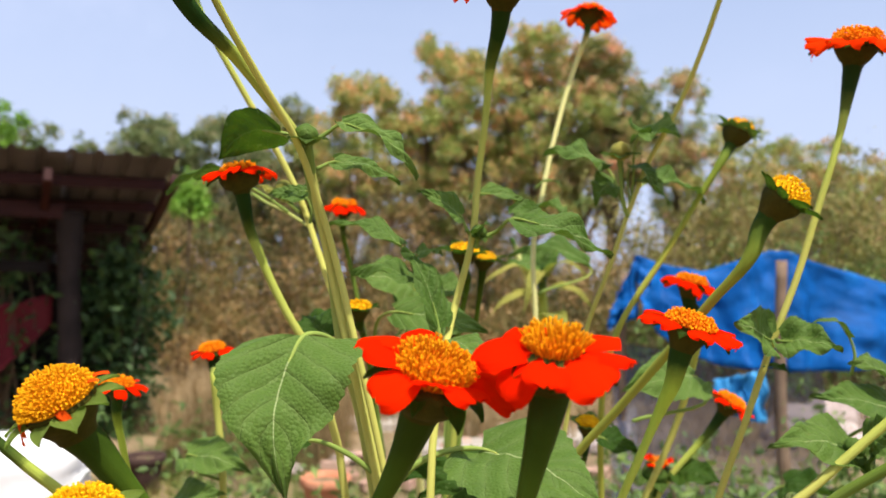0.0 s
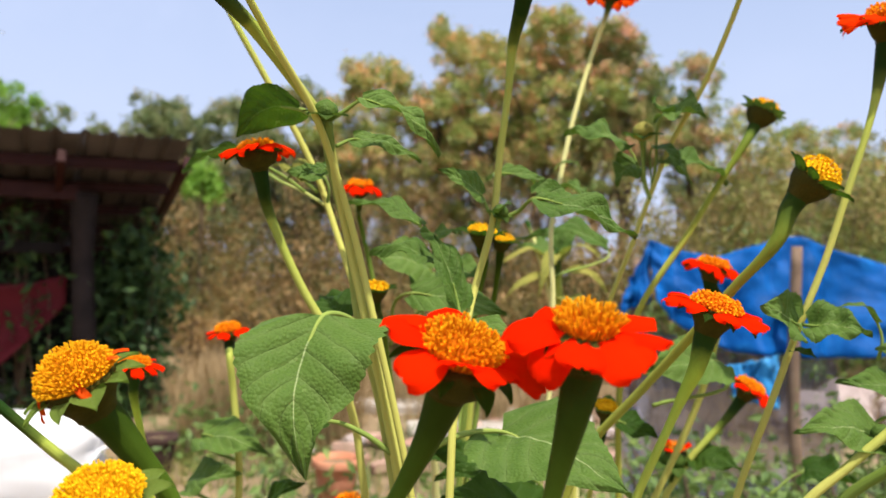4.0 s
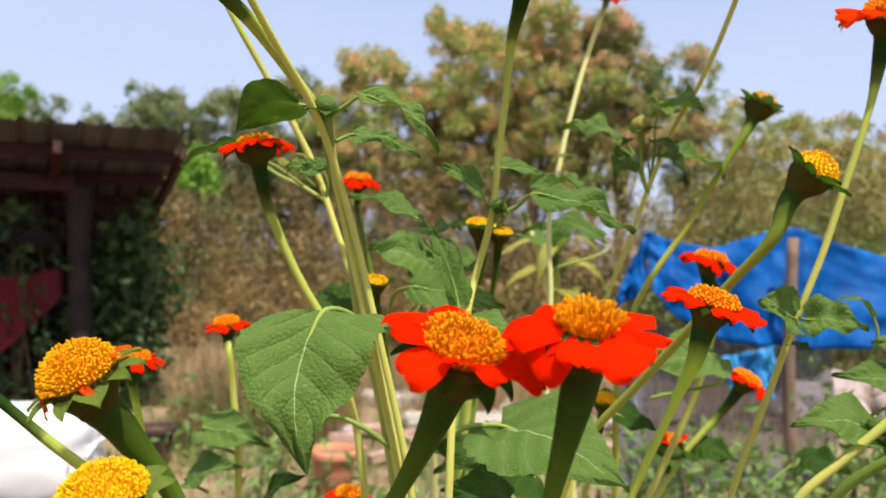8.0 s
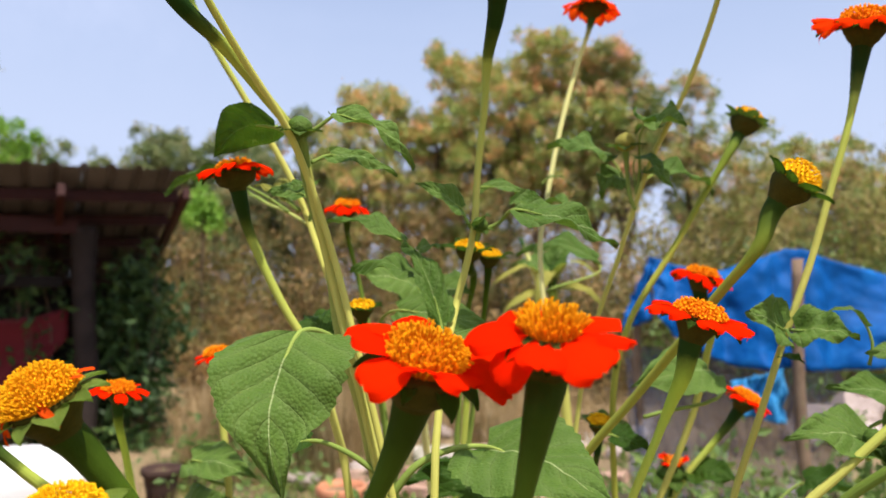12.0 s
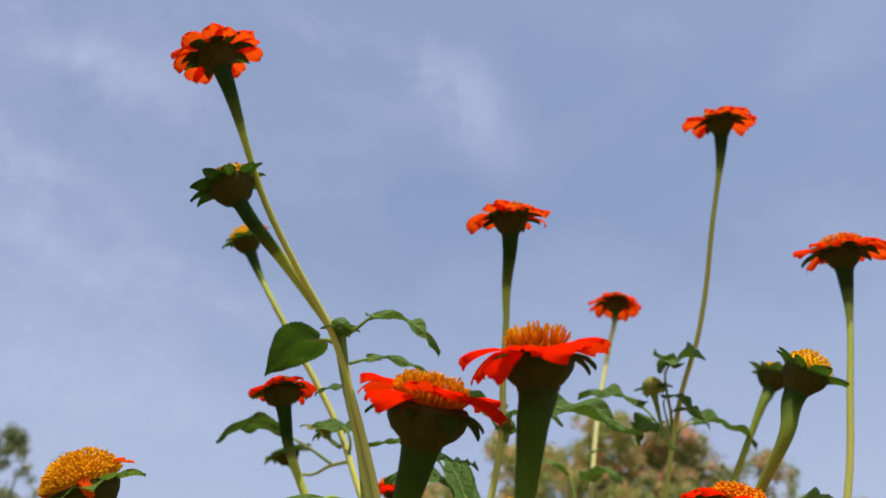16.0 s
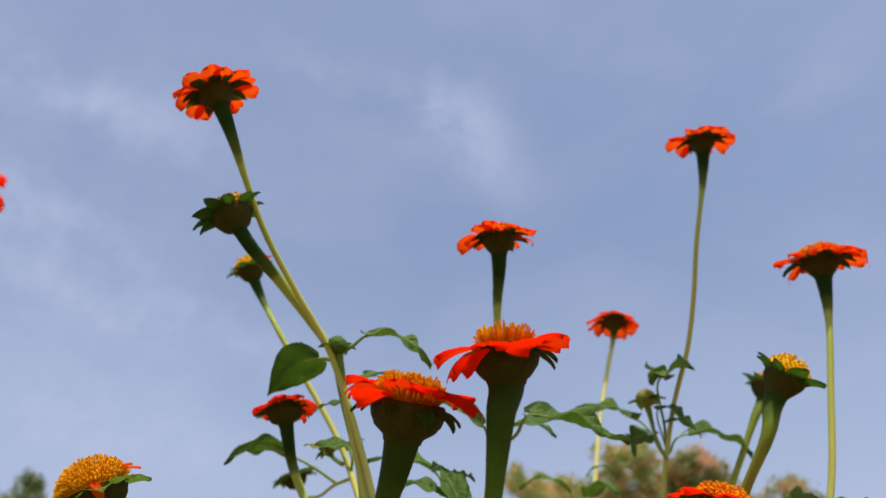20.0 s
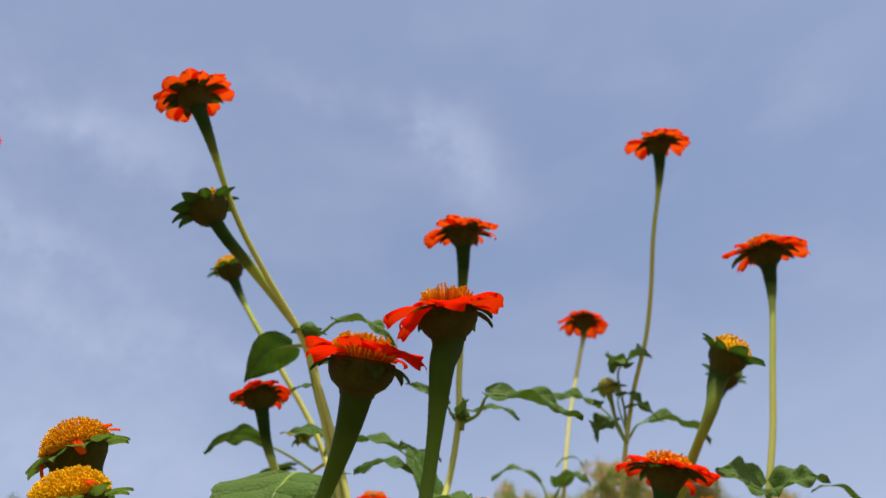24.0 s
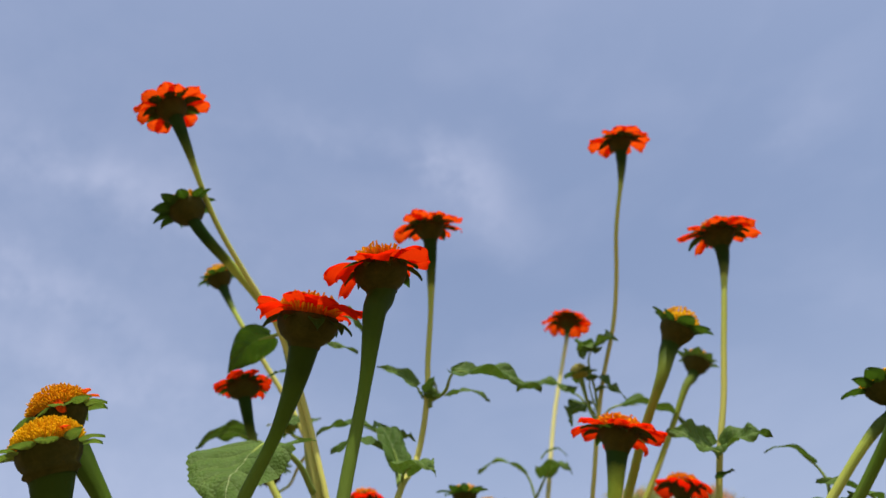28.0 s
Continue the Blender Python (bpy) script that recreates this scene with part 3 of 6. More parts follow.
def tree(name, top_at, radius, low, leaves, seed, label, clumps=150, size=0.047, each=140, sparse=1.0, girth=1.0):
    """A trunk with forked limbs and a crown of leaf clumps that hang on the twigs."""
    r = random.Random(seed)
    x, y, height = top_at[0], top_at[1], top_at[2] - 0.2
    t = thing(name, (x, y, 0), label, "tree", "thicket trees")
    wood, tips = [], []
    fork = low * 0.7
    top = (r.uniform(-0.3, 0.3), r.uniform(-0.3, 0.3), height * 0.72)
    wood.append(tube_data(curve_points([(0, 0, -0.1), (r.uniform(-.15, .15), 0, fork), top], 10), np.interp(np.linspace(0, 1, 10), [0, 1], [0.13 * girth, 0.035 * girth]), 8))
    for k in range(9):
        a = 2.4 * k + r.uniform(-0.4, 0.4)
        h0 = fork + (height * 0.6 - fork) * k / 9
        reach = radius * r.uniform(0.6, 0.95)
        end = (math.cos(a) * reach, math.sin(a) * reach, min(height * 0.97, h0 + height * r.uniform(0.18, 0.42)))
        mid = (end[0] * 0.45, end[1] * 0.45, h0 * 0.5 + end[2] * 0.5 - 0.1)
        limb = curve_points([(0, 0, h0), mid, end], 7)
        wood.append(tube_data(limb, np.interp(np.linspace(0, 1, 7), [0, 1], [0.055 * girth, 0.012 * girth]), 6))
        tips += [limb[q] for q in (3, 4, 5, 6)]
    tips += [(r.uniform(-.25, .25) * radius, r.uniform(-.25, .25) * radius, height - r.uniform(0.15, 0.7)) for k in range(7)]
    pts = []
    for k in range(clumps):
        b = np.array(tips[r.randrange(len(tips))])
        p = b + np.array([r.gauss(0, 1), r.gauss(0, 1), r.gauss(0.25, 0.8)]) * radius * 0.30 * sparse
        z = min(p[2], height - 0.05 * r.random())
        squeeze = math.sqrt(max(0.05, 1 - max(0, (z - low) / (height - low) * 2 - 1) ** 2))
        heart = np.array((p[0] * (0.6 + 0.4 * squeeze), p[1], max(low * 0.6, z)))
        swell = r.uniform(0.13, 0.27)
        for q in range(7):                                  # tufts on the upper side of each clump
            a, up = r.uniform(0, 6.283), r.uniform(-0.35, 1.0)
            ring = math.sqrt(1 - up * up)
            pts.append(heart + swell * np.array((ring * math.cos(a), ring * math.sin(a), up * 0.85)))
    part("trunk", joined("trunk", wood, BARK), t)
    v, f = scatter_leaves(pts, size, each // 5, 0.062, seed)
    part("crown", mesh_of("crown", v, f, leaves, smooth=False), t)
    return t


OLIVE = "bushy olive-green acacia tree with rusty seed pods"
TALL = "tall bushy acacia tree with rusty brown seed heads"
THIN = "thin olive tree with sparse twigs"
tree("tree", (-12.60, 16.000, 7.900), 0.75, 3.4, GREY_LEAVES, 33, "tall grey-green tree beyond the shed", 60, sparse=1.1)
tree("tree", (-11.45, 16.300, 7.620), 0.45, 4.0, GREY_LEAVES, 34, "slim grey-green tree beyond the shed", 30, girth=0.7)
tree("tree", (-9.717, 15.200, 4.977), 0.9, 2.2, GREY_LEAVES, 3, "small olive-green tree behind the shed", 90)
tree("tree", (-6.672, 15.600, 5.100), 1.25, 1.8, GREY_LEAVES, 4, OLIVE)
tree("tree", (-5.457, 16.400, 5.307), 1.35, 1.6, GREY_LEAVES, 5, OLIVE)
tree("tree", (-3.762, 16.000, 5.793), 1.0, 1.6, GREY_LEAVES, 6, OLIVE, 120)
tree("tree", (-2.413, 16.200, 6.090), 1.3, 1.8, TREE_LEAVES, 26, OLIVE, 150)
tree("tree", (-0.742, 16.800, 7.296), 1.35, 2.2, TREE_LEAVES, 7, TALL, 170)
tree("tree", (0.371, 16.400, 6.819), 1.5, 2.0, TREE_LEAVES, 27, TALL, 170)
tree("tree", (1.481, 16.000, 7.148), 1.4, 3.2, TREE_LEAVES, 8, TALL, 170)
tree("tree", (2.698, 16.600, 6.925), 1.3, 3.3, TREE_LEAVES_PINK, 28, TALL, 150)
tree("tree", (3.35, 16.200, 7.051), 0.85, 3.3, TREE_LEAVES_PINK, 9, "tall acacia tree with reddish brown seed heads", 100)
tree("tree", (4.60, 15.800, 6.40), 0.55, 1.8, TREE_LEAVES_PINK, 10, "slim acacia tree with reddish brown seed heads", 60, sparse=1.1)
tree("tree", (5.731, 16.000, 5.169), 1.1, 1.5, TREE_LEAVES, 11, OLIVE, 90, sparse=1.2)
tree("tree", (7.089, 16.200, 4.788), 1.2, 1.4, TREE_LEAVES, 12, THIN, 80, sparse=1.2)
tree("tree", (7.827, 15.600, 4.486), 1.2, 1.2, TREE_LEAVES_PINK, 13, THIN, 80, sparse=1.2)
tree("tree", (9.167, 16.000, 4.331), 1.4, 1.2, TREE_LEAVES, 14, THIN, 100)
tree("tree", (10.462, 15.600, 4.450), 1.4, 1.2, TREE_LEAVES, 29, THIN, 100)
tree("young_tree", (-8.527, 13.400, 4.918), 0.5, 2.6, SAPLING_LEAVES, 15, "young bright green sapling behind the shed roof", 22, girth=0.5)
tree("young_tree", (-4.19, 11.200, 3.24), 0.10, 4.2, SAPLING_LEAVES, 16, "young bright green sapling beside the shed", 7, girth=0.2)


def brush(name, x0, x1, y0, y1, top, count, seed, material, label, size=0.040, each=60, spread=0.12):
    """A dry thicket: stalks and leaf clumps that nobody could count."""
    r = random.Random(seed)
    wood, pts = [], []
    for k in range(count):
        x, y = r.uniform(x0, x1), r.uniform(y0, y1)
        h = top * r.uniform(0.35, 1.0)
        lean = (r.uniform(-.35, .35), r.uniform(-.3, .3))
        line = curve_points([(x, y, -0.05), (x + lean[0] * h * 0.4, y + lean[1] * h * 0.4, h * 0.6), (x + lean[0] * h, y + lean[1] * h, h)], 6)
        wood.append(tube_data(line, np.linspace(0.014, 0.004, 6), 5))
        pts += [line[q] + np.array([r.gauss(0, .12), r.gauss(0, .12), r.gauss(0, .1)]) for q in (1, 2, 3, 4, 5)]
    ob = thing(name, (0, 0, 0), label, "thicket", kind="stuff")
    part("stalks", joined("stalks", wood, BARK), ob)
    v, f = scatter_leaves(pts, size, each, spread, seed)
    part("leaves", mesh_of("leaves", v, f, material, smooth=False), ob)


brush("undergrowth", -6.5, 1.5, 12.0, 15.0, 3.4, 160, 21, BRUSH_LEAVES, "dense brown and olive dry undergrowth below the trees")
brush("undergrowth", 1.5, 4.2, 12.0, 15.0, 2.75, 62, 28, BRUSH_LEAVES, "low brown and olive undergrowth below bare trunks")
brush("undergrowth", 4.4, 10.5, 12.0, 15.0, 3.4, 115, 29, BRUSH_LEAVES, "dense brown and olive dry undergrowth below the trees")
brush("undergrowth", -9.0, 1.6, 16.6, 18.6, 3.9, 185, 20, BRUSH_LEAVES, "dark wall of brush behind the trees", 0.05, 50, 0.2)
brush("undergrowth", 5.0, 13.0, 16.6, 18.6, 3.9, 110, 30, BRUSH_LEAVES, "dark wall of brush behind the trees", 0.05, 50, 0.2)
brush("undergrowth", -4.2, 4.5, 9.6, 12.0, 1.7, 130, 22, BRUSH_LEAVES, "low dry undergrowth with brown stalks")
brush("shrubs", 2.6, 9.0, 11.0, 12.6, 3.5, 95, 26, SHRUB_LEAVES, "bright green and straw-coloured shrubs behind the shelter", 0.045, 46, 0.16)
brush("weeds", -2.6, -0.9, 3.6, 5.6, 0.45, 9, 24, BUSH_LEAVES, "low dark green weeds on the edge of the yard", 0.032, 20, 0.09)
brush("weeds", -1.0, 1.0, 2.4, 3.4, 0.42, 10, 25, BUSH_LEAVES, "low green weeds below the sunflowers", 0.032, 20, 0.09)
brush("weeds", 0.7, 2.6, 2.6, 3.9, 0.62, 34, 27, BUSH_LEAVES, "low dark green weeds before the shelter", 0.032, 22, 0.08)
brush("weeds", 2.4, 8.0, 8.0, 11.5, 1.9, 120, 23, BUSH_LEAVES, "straggly green weeds behind the blue tarpaulin", 0.05, 14)


def grass(name, x0, x1, y0, y1, tufts, blades, tall, seed, label, material=DRY_GRASS):
    r = np.random.RandomState(seed)
    V, F = [], []
    for k in range(tufts):
        cx, cy = r.uniform(x0, x1), r.uniform(y0, y1)
        for q in range(blades):
            a, h, lean = r.uniform(0, 6.283), tall * r.uniform(0.4, 1.1), r.uniform(0.1, 0.6)
            x, y = cx + r.normal(0, 0.06), cy + r.normal(0, 0.06)
            dx, dy, w = math.cos(a), math.sin(a), 0.004
            n = len(V)
            for s in (0.0, 0.55, 1.0):
                off, ww = lean * h * s * s, w * (1 - 0.85 * s)
                V += [(x + dx * off - dy * ww, y + dy * off + dx * ww, h * s - 0.03), (x + dx * off + dy * ww, y + dy * off - dx * ww, h * s - 0.03)]
            F += [(n, n + 1, n + 3, n + 2), (n + 2, n + 3, n + 5, n + 4)]
    tagged(new(name, mesh_of(name, V, F, material, smooth=False)), label, "grass", kind="stuff")


grass("dry_grass", -3.6, 1.0, 6.6, 10.5, 420, 26, 0.42, 31, "tufts of tan dead grass on bare earth")
grass("dry_grass", 0.5, 6.0, 6.4, 10.5, 260, 22, 0.35, 32, "thin dry grass behind the tarpaulin shelter")
grass("rusty_grass", -2.3, -1.0, 5.4, 7.2, 120, 30, 0.62, 34, "clump of rusty tan dead grass")
grass("green_weeds", -2.6, 0.6, 4.6, 6.6, 60, 16, 0.20, 33, "small green weeds between rubble", BUSH_LEAVES)

grass("green_weeds", -2.2, -0.2, 3.4, 5.2, 110, 16, 0.13, 35, "low yellow-green weeds round the pots", SHRUB_LEAVES)


# ---- the shed ----
def shed():
    s = thing("shed", (-2.33, 6.0, 0), "open dark shed with a grey corrugated metal roof on wooden posts", "shed", turn=31.0)
    high = lambda x, y: 2.40 - 0.240 * y + 0.035 * x
    for k in range(7):
        x1, x0 = -0.80 * k, -0.80 * (k + 1)
        V, F, prof = [], [], []
        for q in range(4):
            b = x0 + 0.2 * q
            prof += [(b, 0.028), (b + 0.022, 0.028), (b + 0.042, 0.0), (b + 0.165, 0.0), (b + 0.185, 0.028)]
        prof.append((x1 - 0.001, 0.028))
        rows = (0.0, 1.2, 2.4, 3.5)
        for lift in (0.0, 0.004):
            for y in rows:
                V += [(px, y, high(px, y) + pz + lift) for px, pz in prof]
        w, h = len(prof), len(rows)
        for lay in (0, 1):
            o = lay * w * h
            for j in range(h - 1):
                for i in range(w - 1):
                    q = (o + j * w + i, o + j * w + i + 1, o + (j + 1) * w + i + 1, o + (j + 1) * w + i)
                    F.append(q if lay else q[::-1])
        part("roof_panel", mesh_of("roof_panel", V, F, ROOF_SHEET, smooth=False), s)
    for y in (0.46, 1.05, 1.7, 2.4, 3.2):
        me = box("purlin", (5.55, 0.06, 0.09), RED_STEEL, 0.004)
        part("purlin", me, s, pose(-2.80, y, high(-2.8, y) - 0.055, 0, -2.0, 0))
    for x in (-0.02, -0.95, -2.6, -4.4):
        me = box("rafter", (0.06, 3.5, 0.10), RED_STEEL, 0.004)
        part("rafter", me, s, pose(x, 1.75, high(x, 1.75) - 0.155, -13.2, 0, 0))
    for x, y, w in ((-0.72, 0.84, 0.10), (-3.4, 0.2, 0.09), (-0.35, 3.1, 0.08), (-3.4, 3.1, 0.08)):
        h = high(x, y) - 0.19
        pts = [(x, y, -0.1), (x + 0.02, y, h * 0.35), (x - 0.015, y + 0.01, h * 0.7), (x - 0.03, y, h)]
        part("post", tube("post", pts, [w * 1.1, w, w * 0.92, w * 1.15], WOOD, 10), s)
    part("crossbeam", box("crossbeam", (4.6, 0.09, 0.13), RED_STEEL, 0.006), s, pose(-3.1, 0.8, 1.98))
    part("rail", box("rail", (3.2, 0.05, 0.10), SHADED_BOARD, 0.006), s, pose(-2.5, 0.95, 1.50))
    part("rail", box("rail", (3.2, 0.05, 0.08), SHADED_BOARD, 0.006), s, pose(-2.5, 1.6, 0.95))
    # Board walls give the dark interior; its shade is painted into their near-black colour.
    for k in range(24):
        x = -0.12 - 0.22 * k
        part("board", box("board", (0.235, 0.022, 1.60 + 0.03 * (k % 3)), SHADED_BOARD, 0.003), s, pose(x, 3.42 + 0.03 * (k % 2), 0.78, 0, 0, 0))
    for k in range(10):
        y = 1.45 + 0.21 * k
        part("board", box("board", (0.022, 0.225, 1.2 + 0.02 * (k % 4)), SHADED_BOARD, 0.003), s, pose(-0.1 + 0.03 * (k % 2), y, 0.6))
    return s


shed()


def hanging_cloth():
    V, F, n, m = [], [], 26, 16
    for j in range(m):
        for i in range(n):
            u, v = i / (n - 1), j / (m - 1)
            wide = 1 - 0.55 * max(0, v - 0.35)
            x = -2.2 + 1.40 * u * wide
            z = 1.22 - 0.80 * v - 0.05 * math.sin(math.pi * u) * (1 - v) + 0.05 * max(0, u - .8) * 5
            V.append((x, 0.05 * math.sin(9 * u + 2 * v) + 0.03 * math.sin(5 * v), z))
    F = [(j * n + i, j * n + i + 1, (j + 1) * n + i + 1, (j + 1) * n + i) for j in range(m - 1) for i in range(n - 1)]
    me = mesh_of("red_cloth", V, F, RED_SHEET)
    ob = new("red_cloth", me)
    ob.matrix_basis = pose(-2.33, 6.0, 0, 0, 0, 31.0) @ pose(-0.05, 1.02, 0)
    mod = ob.modifiers.new("thickness", "SOLIDIFY")
    mod.thickness = 0.004
    tagged(ob, "dull red cloth slung under the shed roof", "cloth")
    for x in (-2.15, -0.95):
        cord = tube("cord", [(x, 1.0, 1.2), (x, 1.0, 1.5)], [0.004, 0.004], SHADED_BOARD, 5, 4)
        c = part("cord", cord, ob)
        c.matrix_basis = pose(0.05, -1.02, 0)


hanging_cloth()


def vine(x, y, w, h, seed, clumps, label):
    r = random.Random(seed)
    t = thing("climbing_vine", (x, y, 0), label, "vine")
    wood, pts = [], []
    for k in range(9):
        a = r.uniform(-w / 2, w / 2)
        line = curve_points([(a, r.uniform(-.1, .1), -0.05), (a + r.uniform(-.15, .15), r.uniform(-.1, .1), h * 0.5), (a + r.uniform(-.25, .25), r.uniform(-.1, .1), h * r.uniform(.75, 1))], 8)
        wood.append(tube_data(line, np.linspace(0.012, 0.004, 8), 5))
        pts += [line[q] + np.array([r.gauss(0, .09), r.gauss(0, .12), r.gauss(0, .08)]) for q in range(8) for _ in range(clumps)]
    part("runner", joined("runner", wood, BARK), t)
    v, f = scatter_leaves(pts, 0.058, 8, 0.09, seed)
    part("leaves", mesh_of("leaves", v, f, VINE_LEAVES, smooth=False), t)


vine(-3.18, 6.65, 0.45, 1.7, 41, 4, "dark green climbing vine beside the shed post")
vine(-3.45, 7.5, 0.6, 1.4, 42, 3, "dark green climbing vine at the shed's side")
vine(-3.9, 6.4, 0.3, 1.9, 43, 1, "thin vine hanging inside the shed")


# ---- the tarpaulin shelter ----
def cloth_between(name, top, drop, folds, seed, out, material=TARP, n=70, m=24):
    """A sheet that hangs from a line of points; drop gives its length along the line, out how far its foot stands forward."""
    line = curve_points(top, n)
    drops = np.interp(np.linspace(0, 1, n), np.linspace(0, 1, len(drop)), drop)
    V = []
    for j in range(m):
        v = j / (m - 1)
        for i in range(n):
            u = i / (n - 1)
            p = line[i]
            ripple = 0.045 * math.sin(folds * u * 6.283 + 1.5 * v) * (0.25 + v) + 0.05 * noise.noise((u * 9 + seed, v * 3.5, 0.3)) + 0.025 * noise.noise((u * 26, v * 8, seed))
            V.append((p[0] + 0.02 * noise.noise((u * 12, v * 5, seed)), p[1] - out * v - ripple, p[2] - drops[i] * v + 0.012 * noise.noise((u * 20, seed, v))))
    F = [(j * n + i, j * n + i + 1, (j + 1) * n + i + 1, (j + 1) * n + i) for j in range(m - 1) for i in range(n - 1)]
    return mesh_of(name, V, F, material)


def shelter():
    s = thing("tarpaulin_shelter", (1.94, 4.55, 0), "low shelter of blue tarpaulin draped over rough poles", "shelter")
    rel = lambda *pts: [(x - 1.94, y - 4.55, z) for x, y, z in pts]
    for label, top, drop, folds, seed, out, n, m in (
            ("shiny creased blue tarpaulin", rel((1.119, 4.700, 1.574), (1.278, 4.660, 1.522), (1.502, 4.600, 1.478), (1.719, 4.540, 1.542), (1.913, 4.500, 1.605), (2.103, 4.500, 1.548), (2.516, 4.540, 1.432), (3.059, 4.600, 1.279)), [0.38, 0.48, 0.55, 0.64, 0.71, 0.66, 0.50, 0.40], 5, 3, 0.16, 70, 24),
            ("blue tarpaulin flap", rel((0.919, 4.620, 1.128), (1.008, 4.660, 1.340), (1.129, 4.710, 1.574)), [0.02, 0.20, 0.38], 1.3, 5, 0.05, 24, 12),
            ("loose pale blue tarpaulin corner", rel((1.469, 4.300, 0.842), (1.619, 4.260, 0.882), (1.734, 4.220, 0.921)), [0.18, 0.24, 0.30], 1.6, 7, 0.06, 24, 12)):
        ob = part("tarpaulin", cloth_between("tarpaulin", top, drop, folds, seed, out, TARP_PALE if "pale" in label else TARP, n, m), s, label=label)
        mod = ob.modifiers.new("thickness", "SOLIDIFY")
        mod.thickness = 0.003
    for x, y, z, w in ((1.862, 4.30, 1.53, 0.034), (1.06, 4.76, 1.46, 0.026), (3.15, 4.68, 1.24, 0.03)):
        pts = [(x - 1.94 + 0.02, y - 4.55, -0.1), (x - 1.94 - 0.015, y - 4.55 + .01, z * 0.5), (x - 1.94, y - 4.55, z)]
        part("pole", tube("pole", pts, [w * 1.15, w, w * 0.9], POLE_WOOD, 9), s)
    ob = part("net", cloth_between("net", rel((0.98, 4.80, 1.02), (1.5, 4.76, 0.96), (1.95, 4.70, 0.92), (2.3, 4.74, 0.88)), [1.02, 0.96, 0.92, 0.88], 3, 9, 0.05, NET, 50, 16), s, label="sheer grey shade net")


shelter()


# ---- yard clutter ----
def pot(x, y, r, h, label, clay=CLAY, skin="weathered terracotta body with a thick rim"):
    t = thing("flower_pot", (x, y, -0.01), label, "pot")
    prof = [(0.62, 0), (0.66, 0.01), (0.80, 0.5), (0.90, 0.78), (1.0, 0.80), (1.03, 0.84), (1.04, 0.96), (1.0, 1.0), (0.92, 0.99), (0.90, 0.86), (0.86, 0.80)]
    V, F, s = [], [], 28
    for a, b in prof:
        V += [(r * a * math.cos(6.28319 * k / s), r * a * math.sin(6.28319 * k / s), h * b) for k in range(s)]
    for j in range(len(prof) - 1):
        F += [(j * s + k, j * s + (k + 1) % s, (j + 1) * s + (k + 1) % s, (j + 1) * s + k) for k in range(s)]
    F.append(tuple(range(s - 1, -1, -1)))
    part("body", mesh_of("body", V, F, clay), t, label=skin)
    bm = bmesh.new()
    bmesh.ops.create_circle(bm, cap_ends=True, radius=r * 0.88, segments=24)
    part("soil", from_bm("soil", bm, EARTH), t, pose(0, 0, h * 0.84), "dry brown soil")
    return t


pot(-0.755, 4.36, 0.142, 0.255, "weathered terracotta flower pot standing on dry earth")
pot(-2.03, 4.85, 0.125, 0.25, "sooty dark clay pot standing among weeds", CLAY_DARK, "sooty dark clay body with a thick rim")


def slab(x, y, size, turn, seed, label):
    tagged(new("concrete_slab", box("concrete_slab", size, CONCRETE, 0.012, 0.006, seed)), label, "slab").matrix_basis = pose(x, y, size[2] / 2 - 0.03, 0, 0, turn)


slab(-0.05, 6.3, (0.9, 0.5, 0.09), 8, 1, "pale broken concrete slab on the ground")
slab(0.75, 6.9, (0.8, 0.6, 0.10), -12, 2, "pale broken concrete slab on the ground")
slab(-0.75, 7.4, (0.9, 0.45, 0.09), 4, 3, "pale broken concrete slab on the ground")
slab(-4.7, 8.0, (2.2, 1.6, 0.08), 20, 4, "sunlit cream concrete apron before the shed")
for k in range(26):
    x, y = rnd.uniform(-0.9, 1.3), rnd.uniform(5.0, 7.6)
    b = new("brick", box("brick", (0.2, 0.095, 0.06), BRICK, 0.006, 0.004, k))
    b.matrix_basis = pose(x, y, 0.035, rnd.uniform(-8, 8), rnd.uniform(-8, 8), rnd.uniform(0, 180))
    tagged(b, "dusty pink broken brick lying on the ground", "brick", "brick rubble")
for k in range(16):
    x, y = rnd.uniform(-1.4, 1.6), rnd.uniform(4.7, 7.6)
    s = rnd.uniform(0.10, 0.26)
    b = new("stone", rock("stone", (s, s * 0.8, s * 0.6), STONE, k))
    b.matrix_basis = pose(x, y, s * 0.13, 0, 0, rnd.uniform(0, 180))
    tagged(b, "pale rounded stone on bare earth", "stone", "loose stones")
for k, (x, y, s) in enumerate(((3.25, 7.3, 0.55), (3.75, 7.5, 0.7), (4.3, 7.4, 0.6), (3.5, 6.8, 0.4), (4.0, 6.9, 0.5), (4.8, 7.2, 0.7), (4.5, 6.6, 0.45), (3.0, 6.9, 0.3))):
    b = new("boulder", rock("boulder", (s, s * 0.8, s * 0.75), STONE, 50 + k))
    b.matrix_basis = pose(x, y, s * 0.16, 0, 0, 37 * k)
    tagged(b, "pinkish white boulder in a heap behind the shelter", "boulder", "heap of boulders")


